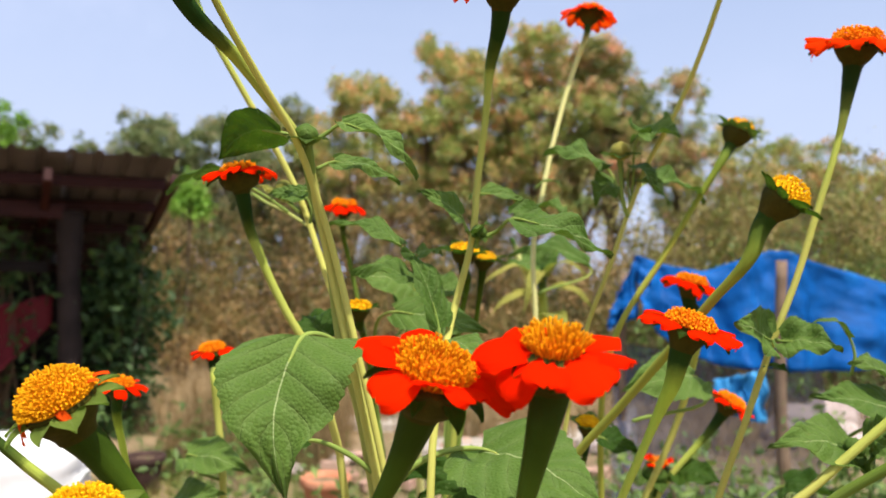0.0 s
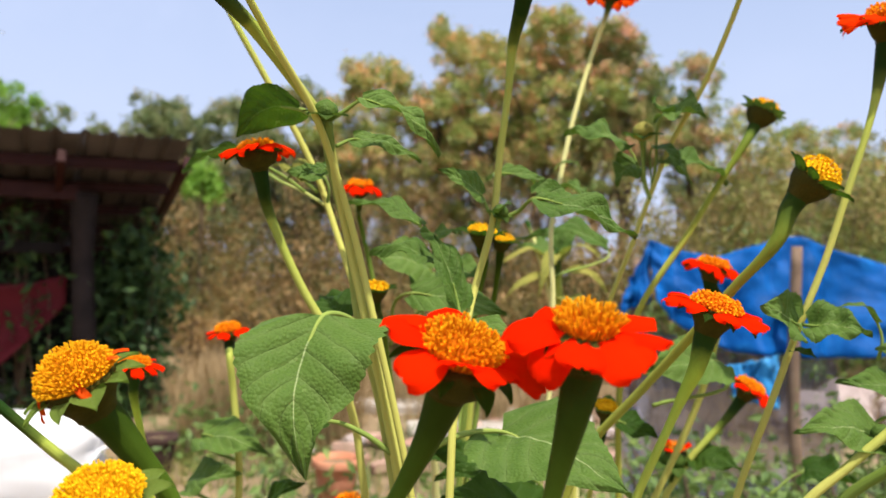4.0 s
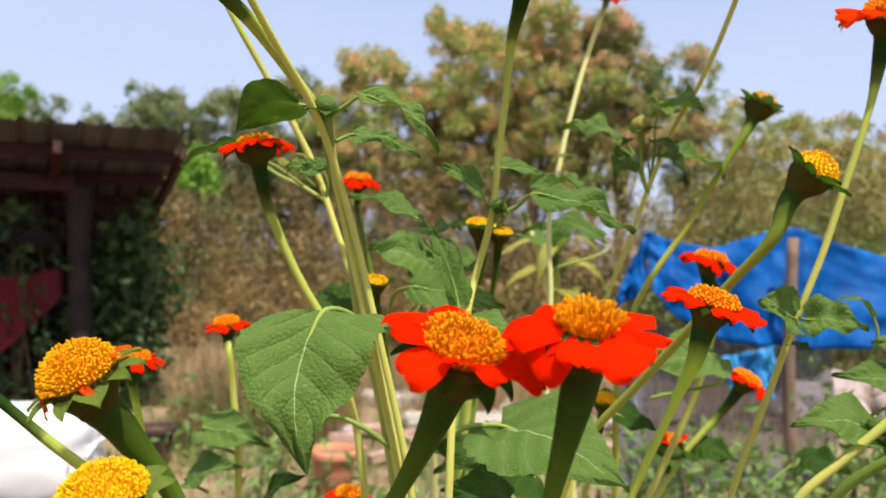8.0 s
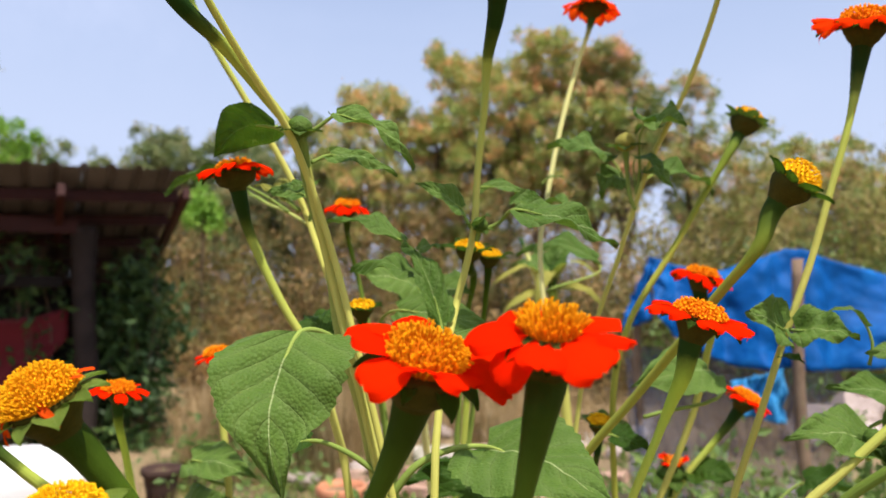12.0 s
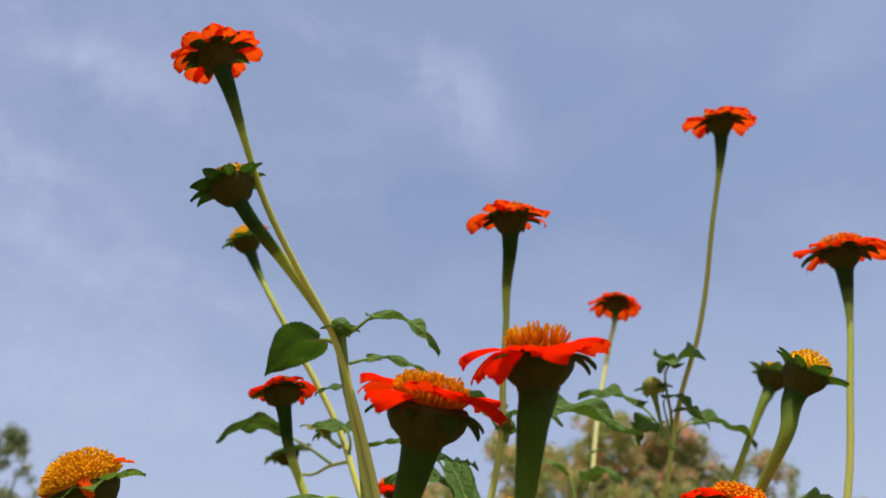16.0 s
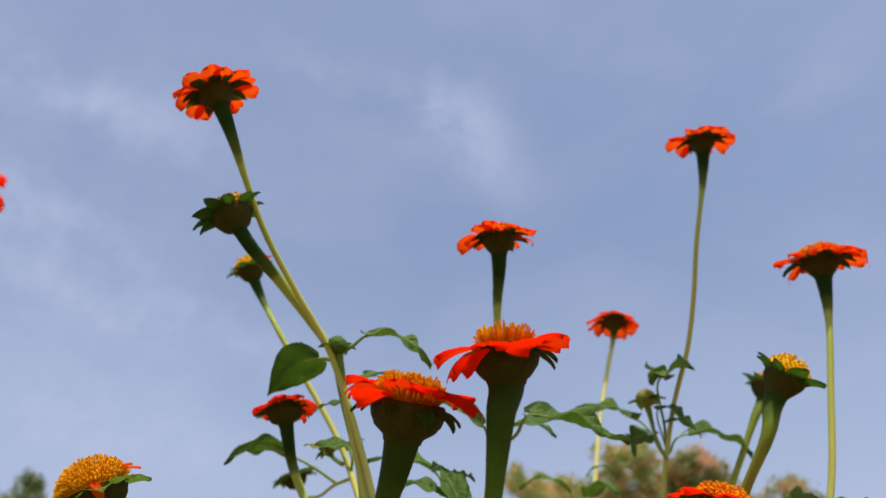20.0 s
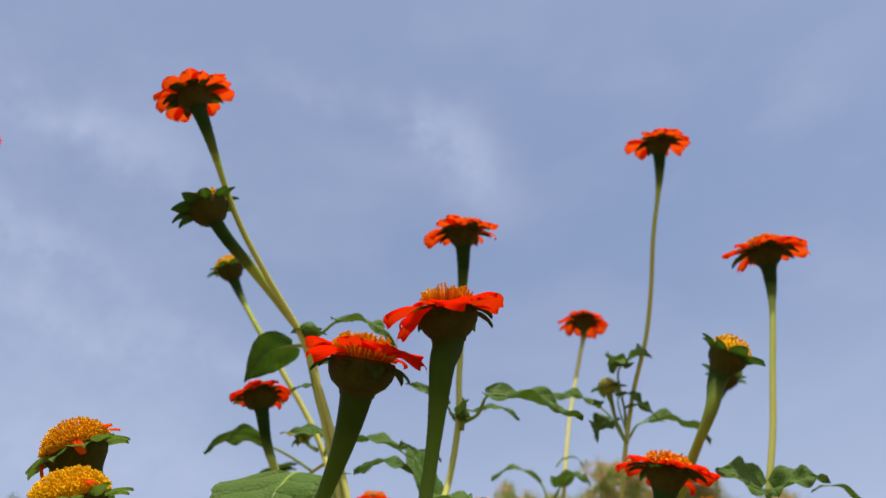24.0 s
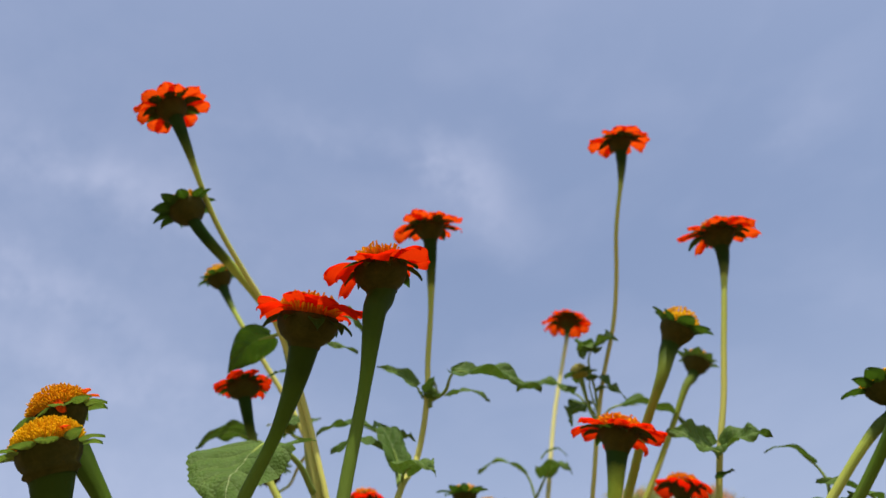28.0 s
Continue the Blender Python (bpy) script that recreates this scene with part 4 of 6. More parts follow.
def sack(x, y, size, turn, seed, label):
    bm = bmesh.new()
    bmesh.ops.create_cube(bm, size=1.0)
    bmesh.ops.subdivide_edges(bm, edges=list(bm.edges), cuts=9, use_grid_fill=True)
    for v in bm.verts:
        p = v.co * 2
        k = 1 / (abs(p.x) ** 4 + abs(p.y) ** 4 + abs(p.z) ** 4) ** 0.25
        p = p * k * 0.5
        d = 1 + 0.10 * noise.noise(p * 4 + Vector((seed, 0, 0))) + 0.04 * noise.noise(p * 11)
        v.co = Vector((p.x * size[0], p.y * size[1], max(p.z, -0.45) * size[2])) * d
    ob = thing("sack", (x, y, 0), label, "sack", turn=turn)
    part("body", from_bm("body", bm, SACKING, True), ob, pose(0, 0, size[2] * 0.45))
    hem = [(size[0] * (0.505 + 0.02 * noise.noise((k, seed, 0))), size[1] * (0.1 * k - 0.35), size[2] * (0.50 + 0.06 * math.sin(k * 0.45) + 0.02 * noise.noise((seed, k * 0.9, 2)))) for k in range(8)]
    part("seam", tube("seam", hem, [0.010, 0.016, 0.014, 0.010], SACKING, 7, 30), ob, None, "stitched folded end of the sack")


sack(-2.56, 4.05, (1.0, 0.62, 0.52), 12, 1, "bulging white woven sack on the ground")


# ---- the sunflowers ----
def petal_mesh(seed, length=1.0, wide=0.42, droop=0.25, curl=0.0, twist=0.0, crumple=0.0):
    """One ray petal of unit length along +x: broad, ridged, with a notched tip."""
    r = random.Random(seed)
    V, U, n, m = [], [], 11, 9
    a = r.uniform(-0.05, 0.05)
    for i in range(n):
        u = 1 - (1 - i / (n - 1)) ** 1.4
        hw = wide * np.interp(u, [0, 0.12, 0.3, 0.5, 0.7, 0.85, 0.95, 1.0], [0.42, 0.58, 0.80, 0.96, 1.0, 0.93, 0.76, 0.34])
        for j in range(m):
            v = 2 * j / (m - 1) - 1
            x = length * (u - 0.06 * u * v * v - (0.022 * math.exp(-(v / 0.2) ** 2) if i == n - 1 else 0) - 0.05 * v * v * u ** 6)
            y = hw * v + a * u * u
            z = 0.20 * u - droop * u * u * (1 + curl * u) - 0.10 * v * v * u + 0.028 * math.cos(9 * v) * u
            z += crumple * noise.noise((u * 3 + seed, v * 2, 0.5)) + twist * v * u * 0.25 + 0.03 * noise.noise((u * 2.5, v * 1.5, seed))
            V.append((x, y, z))
            U.append((j / (m - 1), u))
    F = [(i * m + j, (i + 1) * m + j, (i + 1) * m + j + 1, i * m + j + 1) for i in range(n - 1) for j in range(m - 1)]
    return V, F, U


PETAL_SHAPES = {}


def petal_of(kind, k, material):
    key = (kind, k, material.name)
    if key not in PETAL_SHAPES:
        droop = {"flat": 0.16, "open": 0.19, "reflexed": 0.34, "hook": 0.16, "wilted": 1.15}[kind]
        v, f, u = petal_mesh(k * 7 + len(kind), 1.0, 0.36 + 0.045 * (k % 3), droop + 0.06 * (k % 4), {"flat": 0.0, "hook": 3.6}.get(kind, 0.3), 0.3 * (k % 3 - 1), 0.35 if kind == "wilted" else 0.03)
        PETAL_SHAPES[key] = mesh_of("petal", v, f, material, u)
    return PETAL_SHAPES[key]


def disc_mesh(radius, dome, count, length, open_from, seed, material, thick=1.0, upright=0.4):
    """A domed seed disc packed with small tube flowers in a spiral; the outer ones are open."""
    r = random.Random(seed)
    pieces = []
    ring = []
    V, U, F, s = [], [], [], 20
    for i in range(7):
        q = i / 6
        V += [(radius * 1.0 * math.sin(q * 1.5708) * math.cos(6.28319 * k / s), radius * 1.0 * math.sin(q * 1.5708) * math.sin(6.28319 * k / s), dome * math.cos(q * 1.5708) - 0.001) for k in range(s)]
        U += [(0, 0.05)] * s
    F = [(i * s + k, (i + 1) * s + k, (i + 1) * s + (k + 1) % s, i * s + (k + 1) % s) for i in range(6) for k in range(s)]
    pieces.append((V, F, U))
    w = radius * 1.55 / math.sqrt(count) * thick
    for i in range(count):
        q = math.sqrt((i + 0.5) / count)
        a = i * 2.399963
        lat = q * 1.5708 * 0.94
        p = np.array([radius * math.sin(lat) * math.cos(a), radius * math.sin(lat) * math.sin(a), dome * math.cos(lat)])
        d = np.array([p[0] / radius ** 2, p[1] / radius ** 2, p[2] / max(dome, 1e-4) ** 2 + upright / radius])
        d /= np.linalg.norm(d)
        d += np.array([r.gauss(0, .13), r.gauss(0, .13), r.gauss(0, .08)])
        d /= np.linalg.norm(d)
        e = np.cross(d, [0.3, 0.9, 0.2])
        e /= np.linalg.norm(e)
        g = np.cross(d, e)
        opened = q > open_from
        h = length * r.uniform(0.75, 1.25) * (1.0 if opened else 0.75)
        prof = [(0.55, 0), (0.62, 0.6), (1.0 if opened else 0.8, 0.85), (0.85 if opened else 0.12, 1.0)]
        v, u = [], []
        for rr, hh in prof:
            for k in range(5):
                b = 1.2566 * k + a
                star = 1.25 if opened and hh == 1.0 else 1.0
                v.append(p + d * h * hh + w * 0.5 * rr * star * (math.cos(b) * e + math.sin(b) * g))
                u.append((k / 5, hh))
        v.append(p + d * h * (0.86 if opened else 1.05))
        u.append((0, 0.7))
        f = [(x * 5 + k, x * 5 + (k + 1) % 5, (x + 1) * 5 + (k + 1) % 5, (x + 1) * 5 + k) for x in range(3) for k in range(5)] + [(15 + k, 15 + (k + 1) % 5, 20) for k in range(5)]
        pieces.append((v, f, u))
    return joined("disc", pieces, material, False)


def bract_mesh(seed, wide=0.36, material=None):
    V, U, n, m = [], [], 8, 5
    for i in range(n):
        u = i / (n - 1)
        hw = wide * np.interp(u, [0, 0.25, 0.5, 0.8, 1.0], [0.75, 1.0, 0.85, 0.45, 0.03])
        for j in range(m):
            v = 2 * j / (m - 1) - 1
            V.append((u, hw * v, 0.30 * u - 0.42 * u * u + 0.12 * v * v + 0.03 * noise.noise((u * 3, v, seed))))
            U.append((j / (m - 1), u))
    F = [(i * m + j, (i + 1) * m + j, (i + 1) * m + j + 1, i * m + j + 1) for i in range(n - 1) for j in range(m - 1)]
    return mesh_of("bract", V, F, material or LEAF_SHADED, U)


# Bract sets in shaded, plain and lit green; the light is painted in.
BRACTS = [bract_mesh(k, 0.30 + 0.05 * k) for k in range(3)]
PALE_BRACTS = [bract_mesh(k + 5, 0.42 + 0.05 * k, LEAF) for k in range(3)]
LIT_BRACTS = [bract_mesh(k + 9, 0.40 + 0.05 * k, LEAF_LIT) for k in range(3)]


def stem_radius(d, thick, slim, run):
    return slim + (thick - slim) * max(0.0, 1 - d / (run * 1.6)) ** 1.5


def flower(plant, c, normal, radius, disc, stem, kind="open", petals=10, shape="open", thick=0.0115, slim=0.0045, run=0.065, seed=1,
           florets=150, dome=0.55, petal=None, stalk=None, label="", turn=0.0, wilted=(), length=0.0055, bracts=9, spread=1.0, rise=None, green=None, bulb=False, eye=1.0, limp=0.42, loose=9, lift=0.0, plan=(), level=False, gold=None):
    """A flower head at c that faces along normal, on a stem through the given points (from under the head down)."""
    r = random.Random(seed)
    base = plant.matrix_basis.translation
    loc = Vector(c) - base
    n = Vector(normal).normalized()
    m = Matrix.Translation(loc) @ away_from(n, turn)
    if plan or level:      # angles count from +x, anticlockwise seen from above
        ax = (Vector((1, 0, 0)) - n * n.x).normalized()
        m = Matrix.Translation(loc) @ Matrix((ax, n.cross(ax), n)).transposed().to_4x4()
    depth = disc * 0.95
    if kind != "open" and florets < 300:
        length = 0.0036
    slim = slim * 0.82
    if bulb:
        prof = [(0.35, 0.10), (1.0, 0.06), (1.04, -0.04), (1.05, -0.25), (0.99, -0.50), (0.86, -0.74), (thick / disc * 1.22, -0.90), (thick / disc * 1.06, -0.97), (thick / disc, -1.12)]
    else:
        thick = min(thick, disc * 0.60)
        prof = [(0.35, 0.10), (1.0, 0.06), (1.04, -0.04), (1.03, -0.22), (0.95, -0.45), (0.82, -0.68), (0.70, -0.88), (thick / disc * 1.04, -1.06), (thick / disc, -1.20)]
    V, F, U, s = [], [], [], 24
    for a, b in prof:
        for k in range(s):
            w = 1 + (0.03 * math.cos(k * 2.6180) if -0.6 < b < 0 else 0)
            V.append((disc * a * w * math.cos(6.28319 * k / s), disc * a * w * math.sin(6.28319 * k / s), depth * b))
            U.append((k / s, b))
    F = [(j * s + (k + 1) % s, j * s + k, (j + 1) * s + k, (j + 1) * s + (k + 1) % s) for j in range(len(prof) - 1) for k in range(s)]
    head = part("flower_head", mesh_of("flower_head", V, F, CUP, U), plant, m, label)
    mat = petal or PETAL
    if kind == "open":
        part("disc", disc_mesh(disc * 0.98 * eye, disc * dome * eye, florets if plan else int(florets * 1.7), length, 0.45, seed, FLORET if plan else FLORET_ORANGE, 1.0 if plan else 1.15, 1.3 if plan else 0.4), head, None, "orange disc of tube flowers")
        for k, (a, long, wide, tilt, lean, form) in enumerate(plan):
            size = radius - disc * 0.8 * eye
            q = pose(0, 0, 0, 0, 0, a) @ pose(disc * 0.80 * eye, 0, lift + 0.0006 * (k % 3), lean, tilt, 0) @ Matrix.Diagonal((size * long, size * wide, size * long, 1))
            part("petal", petal_of(form, k % 6, mat), head, q)
        for k in range(0 if plan else petals):
            a = 360 * (k + r.uniform(-0.22, 0.22)) / petals
            size = (radius - disc * 0.8 * eye) * r.uniform(0.86, 1.08)
            tilt = r.uniform(-loose, 0.5 * loose)
            q = pose(0, 0, 0, 0, 0, a) @ pose(disc * 0.80 * eye, 0, lift + 0.0006 * (k % 3), r.uniform(-14, 14), tilt, 0) @ Matrix.Diagonal((size, size * r.uniform(0.82, 1.08) * min(1.0, 10.5 / petals), size, 1))
            part("petal", petal_of(shape, r.randrange(6), mat), head, q)
    else:
        part("disc", disc_mesh(disc * 1.0, disc * dome, florets, length, 0.15, seed, gold or FLORET_YELLOW, 1.05), head, None, "faded yellow disc of tube flowers")
    for k, a in enumerate(wilted):
        size = radius * limp
        part("petal", petal_of("hook" if level and k < 2 else "wilted", k % 6, PETAL_WILTED), head, pose(0, 0, 0, 0, 0, a) @ pose(disc * 0.9, 0, 0.004, 20 * (k % 3 - 1), -42 if k < 2 else 5, 0) @ Matrix.Diagonal((size, size * 0.7, size, 1)), "withered red petal")
    for k in range(bracts):
        a = 360 * (k + 0.5 + r.uniform(-0.15, 0.15)) / bracts
        size = (radius * 0.42 if kind == "open" else radius * 0.62) * spread * r.uniform(0.8, 1.15)
        q = pose(0, 0, 0, 0, 0, a) @ pose(disc * 0.97, 0, -depth * 0.12, r.uniform(-10, 10), (rise if rise is not None else 8 if kind == "open" else -22) + r.uniform(-12, 12), 0) @ Matrix.Diagonal((size, size * 1.15, size, 1))
        part("bract", (green or BRACTS)[k % 3], head, q)
    top = loc - n * depth * 0.9
    step = min(0.016, 0.35 * (Vector(stem[0]) - base - top).length)
    lead = (-n * 0.45 + (Vector(stem[0]) - base - top).normalized() * 0.55).normalized()
    pts = [tuple(top), tuple(top + lead * step)] + [tuple(Vector(p) - base) for p in stem]
    line = curve_points(pts, max(22, 8 * len(pts)))
    d = np.concatenate([[0], np.cumsum(np.linalg.norm(np.diff(line, axis=0), axis=1))])
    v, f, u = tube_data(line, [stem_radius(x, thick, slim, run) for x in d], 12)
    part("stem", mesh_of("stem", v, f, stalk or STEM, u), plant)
    return head


def leaf(plant, base, tip, width, normal, fold=0.18, droop=0.08, wave=0.25, seed=1, material=None, petiole=(), thin_from=0.0022, lobe=1.0, bend=0.0, shoulder=0.0, oval=0.0, skew=0.0):
    """A heart-shaped toothed leaf from base to tip that faces along normal; petiole: points from the stem to the base."""
    o = plant.matrix_basis.translation
    b, t = Vector(base) - o, Vector(tip) - o
    a = t - b
    size = a.length
    a.normalize()
    n = Vector(normal) - a * a.dot(Vector(normal))
    n.normalize()
    s = a.cross(n)
    V, U, rows, cols = [], [], 31, 17
    for i in range(rows):
        u = i / (rows - 1)
        hw = 0.5 * width * np.interp(u, [0, 0.06, 0.16, 0.28, 0.42, 0.6, 0.78, 0.9, 1.0], [0.42 + 0.42 * shoulder, 0.84 + 0.14 * shoulder, 1.0, 1.0 - 0.04 * shoulder, 0.90 - 0.03 * shoulder, 0.66 + 0.02 * shoulder, 0.34 - 0.04 * shoulder, 0.13, 0.0])
        hw += oval * (0.5 * width * np.interp(u, [0, 0.06, 0.16, 0.28, 0.42, 0.6, 0.78, 0.9, 1.0], [0.30, 0.60, 0.84, 0.97, 1.0, 0.90, 0.55, 0.20, 0.0]) - hw)
        tooth = [1 + lobe * ((0.05 if i % 2 else -0.03) * (0.3 + 1.5 * abs(noise.noise((i * 1.7, seed, 0.3 + 4 * side)))) + 0.10 * noise.noise((u * 5, seed, 1.3 + 3 * side))) for side in (0, 1)]
        for j in range(cols):
            v = (2 * j / (cols - 1) - 1) * (0.88 if skew and 2 * j > cols else 1.0)
            edge = 1.0 + (tooth[v > 0] - 1.0) * max(0.0, (abs(v) - 0.72) / 0.28)
            back = 0.16 * width * lobe * (1 - shoulder) * max(0, abs(v) - 0.2) * math.exp(-u * 9) - skew * hw * max(0.0, v)
            puck = 1.3 * wave * width * (0.16 * noise.noise((u * 3.2 + seed, v * 1.8, 0.1 * seed)) + 0.10 * abs(v) ** 2 * math.sin(u * 13 + seed + (1.5 if v > 0 else 0)))
            quilt = 0.018 * width * abs(math.sin((u - 0.27 * abs(v)) * 20)) * (1 - abs(v) ** 6)
            z = droop * size * 4 * u * (1 - u) + fold * hw * abs(v) ** 1.3 + puck + quilt
            p = b + a * (size * u - back) + s * (hw * v * edge + bend * size * 4 * u * (1 - u)) + n * z
            V.append(tuple(p))
            U.append((j / (cols - 1), u))
    F = [(i * cols + j, i * cols + j + 1, (i + 1) * cols + j + 1, (i + 1) * cols + j) for i in range(rows - 1) for j in range(cols - 1)]
    ob = part("leaf", mesh_of("leaf", V, F, material or LEAF, U), plant)
    if petiole:
        pts = [tuple(Vector(p) - o) for p in petiole] + [tuple(b + n * 0.0005), tuple(b + a * size * 0.25 + s * bend * size * 0.75 + n * (droop * size * 0.75 - 0.0012))]
        part("petiole", tube("petiole", pts, [thin_from * 1.15, thin_from, thin_from * 0.75, thin_from * 0.3], PETIOLE, 8, 22), ob)
    return ob


def bud(plant, c, normal, size, stem, seed=1, label="small closed green bud", material=None):
    base = plant.matrix_basis.translation
    loc, n = Vector(c) - base, Vector(normal).normalized()
    bm = bmesh.new()
    bmesh.ops.create_uvsphere(bm, u_segments=14, v_segments=9, radius=size)
    for v in bm.verts:
        v.co.z *= 0.85
        v.co.z += 0.10 * size * math.cos(6 * math.atan2(v.co.y, v.co.x)) * (v.co.z > 0)
    head = part("bud", from_bm("bud", bm, material or LEAF, True), plant, Matrix.Translation(loc) @ away_from(n), label)
    for k in range(7):
        q = pose(0, 0, 0, 0, 0, 51.4 * k) @ pose(size * 0.8, 0, -size * 0.35, 0, -12 + 14 * (k % 3), 0) @ Matrix.Diagonal((size * 1.1, size * 1.3, size * 1.1, 1))
        part("bract", PALE_BRACTS[k % 3], head, q)
    pts = [tuple(loc - n * size * 0.5)] + [tuple(Vector(p) - base) for p in stem]
    part("stem", tube("stem", pts, [size * 0.40, 0.0020, 0.0024], PETIOLE, 8, 16), plant)
    return head


def stalk(plant, pts, radii, material=None):
    o = plant.matrix_basis.translation
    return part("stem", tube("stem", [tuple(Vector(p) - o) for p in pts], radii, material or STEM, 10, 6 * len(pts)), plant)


def plant_at(x, y, label, name="mexican_sunflower"):
    return thing(name, (x, y, 0), label, "flowering plant", "sunflower plants")


# tall plant whose two upper stems cross
p1 = plant_at(-0.03, 0.62, "tall sunflower plant with an orange bloom and two faded heads")
flower(p1, (-0.1723, 0.4134, 1.6086), (-0.36, -0.30, 0.88), 0.0395, 0.0155, [(-0.139, 0.491, 1.498), (-0.120, 0.525, 1.459), (-0.099, 0.557, 1.420), (-0.087, 0.584, 1.380), (-0.069, 0.600, 1.314), (-0.059, 0.600, 1.275), (-0.042, 0.600, 1.209), (-0.028, 0.600, 1.149), (-0.03, 0.62, 0.0)],
       seed=21, petals=12, thick=0.0080, slim=0.0033, run=0.050, stalk=STEM, petal=PETAL_ORANGE, florets=90, label="orange-red bloom seen from below")
flower(p1, (-0.1654, 0.4683, 1.5119), (-0.42, -0.30, 0.86), 0.028, 0.0175, [(-0.135, 0.525, 1.471), (-0.115, 0.547, 1.445), (-0.097, 0.573, 1.418), (-0.087, 0.595, 1.368), (-0.076, 0.606, 1.314), (-0.066, 0.606, 1.274), (-0.050, 0.611, 1.207), (-0.037, 0.611, 1.146), (-0.04, 0.63, 0.0)],
       "faded", seed=22, thick=0.0064, slim=0.0042, run=0.10, stalk=STEM, florets=90, bracts=11, rise=-14, spread=1.0, dome=0.62, wilted=(), label="faded green head with an orange tip")
flower(p1, (-0.2638, 0.7215, 1.6445), (-0.28, -0.40, 0.87), 0.030, 0.0165, [(-0.215, 0.719, 1.545), (-0.183, 0.730, 1.488), (-0.137, 0.741, 1.403), (-0.113, 0.730, 1.344), (-0.088, 0.708, 1.284), (-0.060, 0.665, 1.218), (-0.039, 0.644, 1.142), (-0.035, 0.64, 0.0)],
       "faded", seed=23, thick=0.0075, slim=0.0038, run=0.04, stalk=STEM, florets=110, rise=-6, spread=0.8, dome=0.85, wilted=(20,), label="faded green head with a yellow tip")
stalk(p1, [(-0.094, 0.570, 1.419), (-0.092, 0.590, 1.389), (-0.080, 0.611, 1.328), (-0.073, 0.617, 1.274), (-0.054, 0.622, 1.205), (-0.040, 0.622, 1.143), (-0.04, 0.62, 0.0)], [0.0054, 0.0044, 0.0038, 0.0038, 0.0045, 0.006, 0.009], PETIOLE)
bud(p1, (-0.092, 0.563, 1.424), (0.1, -0.2, 1), 0.0092, [(-0.092, 0.566, 1.420), (-0.092, 0.568, 1.414)], 2)
# Backlit leaf: the shade of its underside is put into the dark green.
leaf(p1, (-0.120, 0.600, 1.433), (-0.180, 0.629, 1.415), 0.041, (-0.15, 0.75, 0.5), 0.15, 0.12, 0.3, 31, LEAF_SHADED, [(-0.098, 0.577, 1.417)], 0.0022, 0.6, -0.14, 0.0, 1.0)
leaf(p1, (-0.067, 0.568, 1.433), (-0.008, 0.563, 1.391), 0.030, (0.15, -0.45, 0.9), 0.25, 0.16, 0.9, 32, LEAF, [(-0.091, 0.570, 1.418), (-0.079, 0.570, 1.426)], 0.0016)
leaf(p1, (-0.077, 0.600, 1.410), (-0.024, 0.600, 1.393), 0.026, (0.1, -0.62, 0.8), 0.15, 0.10, 0.7, 33, LEAF, [(-0.089, 0.590, 1.403)], 0.0014)
leaf(p1, (-0.098, 0.600, 1.386), (-0.121, 0.600, 1.380), 0.019, (0.0, -0.6, 0.8), 0.1, 0.1, 0.4, 34, LEAF, [(-0.091, 0.592, 1.380)], 0.001)
# the large hanging leaf and its stem
leaf(p1, (-0.085, 0.541, 1.275), (-0.084, 0.491, 1.176), 0.099, (0.10, -0.86, 0.50), 0.12, 0.13, 0.42, 35, LEAF, [(-0.064, 0.600, 1.252), (-0.070, 0.573, 1.270)], 0.0026, 1.15, 0.10, 1.0, 0.0, 0.12)
flower(p1, (0.0125, 0.3690, 1.2672), (0.27, -0.40, 0.87), 0.0405, 0.0192, [(0.0005, 0.384, 1.232), (-0.012, 0.393, 1.205), (-0.038, 0.404, 1.160), (-0.080, 0.455, 1.10), (-0.085, 0.54, 0.90), (-0.04, 0.62, 0.50), (-0.03, 0.62, 0.0)],
       seed=3, petals=9, shape="open", stalk=STEM_GREEN, thick=0.0103, slim=0.0050, run=0.044, florets=340, length=0.0066, dome=0.72, bulb=True, eye=0.86, lift=0.003, rise=22, spread=0.75,
       plan=((112, 0.62, 1.05, -24, 0, "open"), (152, 0.80, 0.90, -32, 12, "hook"), (188, 0.86, 1.08, -22, 0, "open"), (230, 0.88, 1.16, -8, 4, "open"), (272, 0.62, 1.05, -30, 0, "flat"), (306, 0.80, 0.98, -24, -12, "open"), (338, 0.94, 0.95, -27, 12, "hook"), (16, 0.84, 1.0, -20, 0, "open"), (52, 0.6, 0.9, -10, 0, "open"), (84, 0.55, 0.9, -10, 0, "open")), label="wide scarlet bloom with an orange disc")
leaf(p1, (0.042, 0.633, 1.180), (0.132, 0.557, 1.154), 0.105, (0.05, -0.55, 0.83), 0.10, 0.06, 0.3, 36, LEAF, [(-0.031, 0.611, 1.146), (-0.011, 0.611, 1.170), (0.015, 0.622, 1.180)], 0.0028)
leaf(p1, (-0.097, 0.622, 1.186), (-0.131, 0.622, 1.177), 0.03, (0, -0.4, 0.9), 0.1, 0.1, 0.4, 38, LEAF_SHADED, [(-0.042, 0.611, 1.165), (-0.065, 0.611, 1.180)], 0.0022)
bud(p1, (-0.155, 0.752, 1.410), (-0.45, -0.2, 1), 0.0095, [(-0.148, 0.748, 1.396), (-0.135, 0.742, 1.385)], 5, "small green bud with pale yellow bracts", LEAF_YELLOW)
leaf(p1, (-0.1278, 0.728, 1.3985), (-0.162, 0.722, 1.4005), 0.022, (0.05, -0.80, 0.60), 0.12, 0.10, 0.5, 39, LEAF, [(-0.124, 0.736, 1.372), (-0.122, 0.730, 1.388)], 0.0014, 1.0, 0.0, 0.0, 0.8)
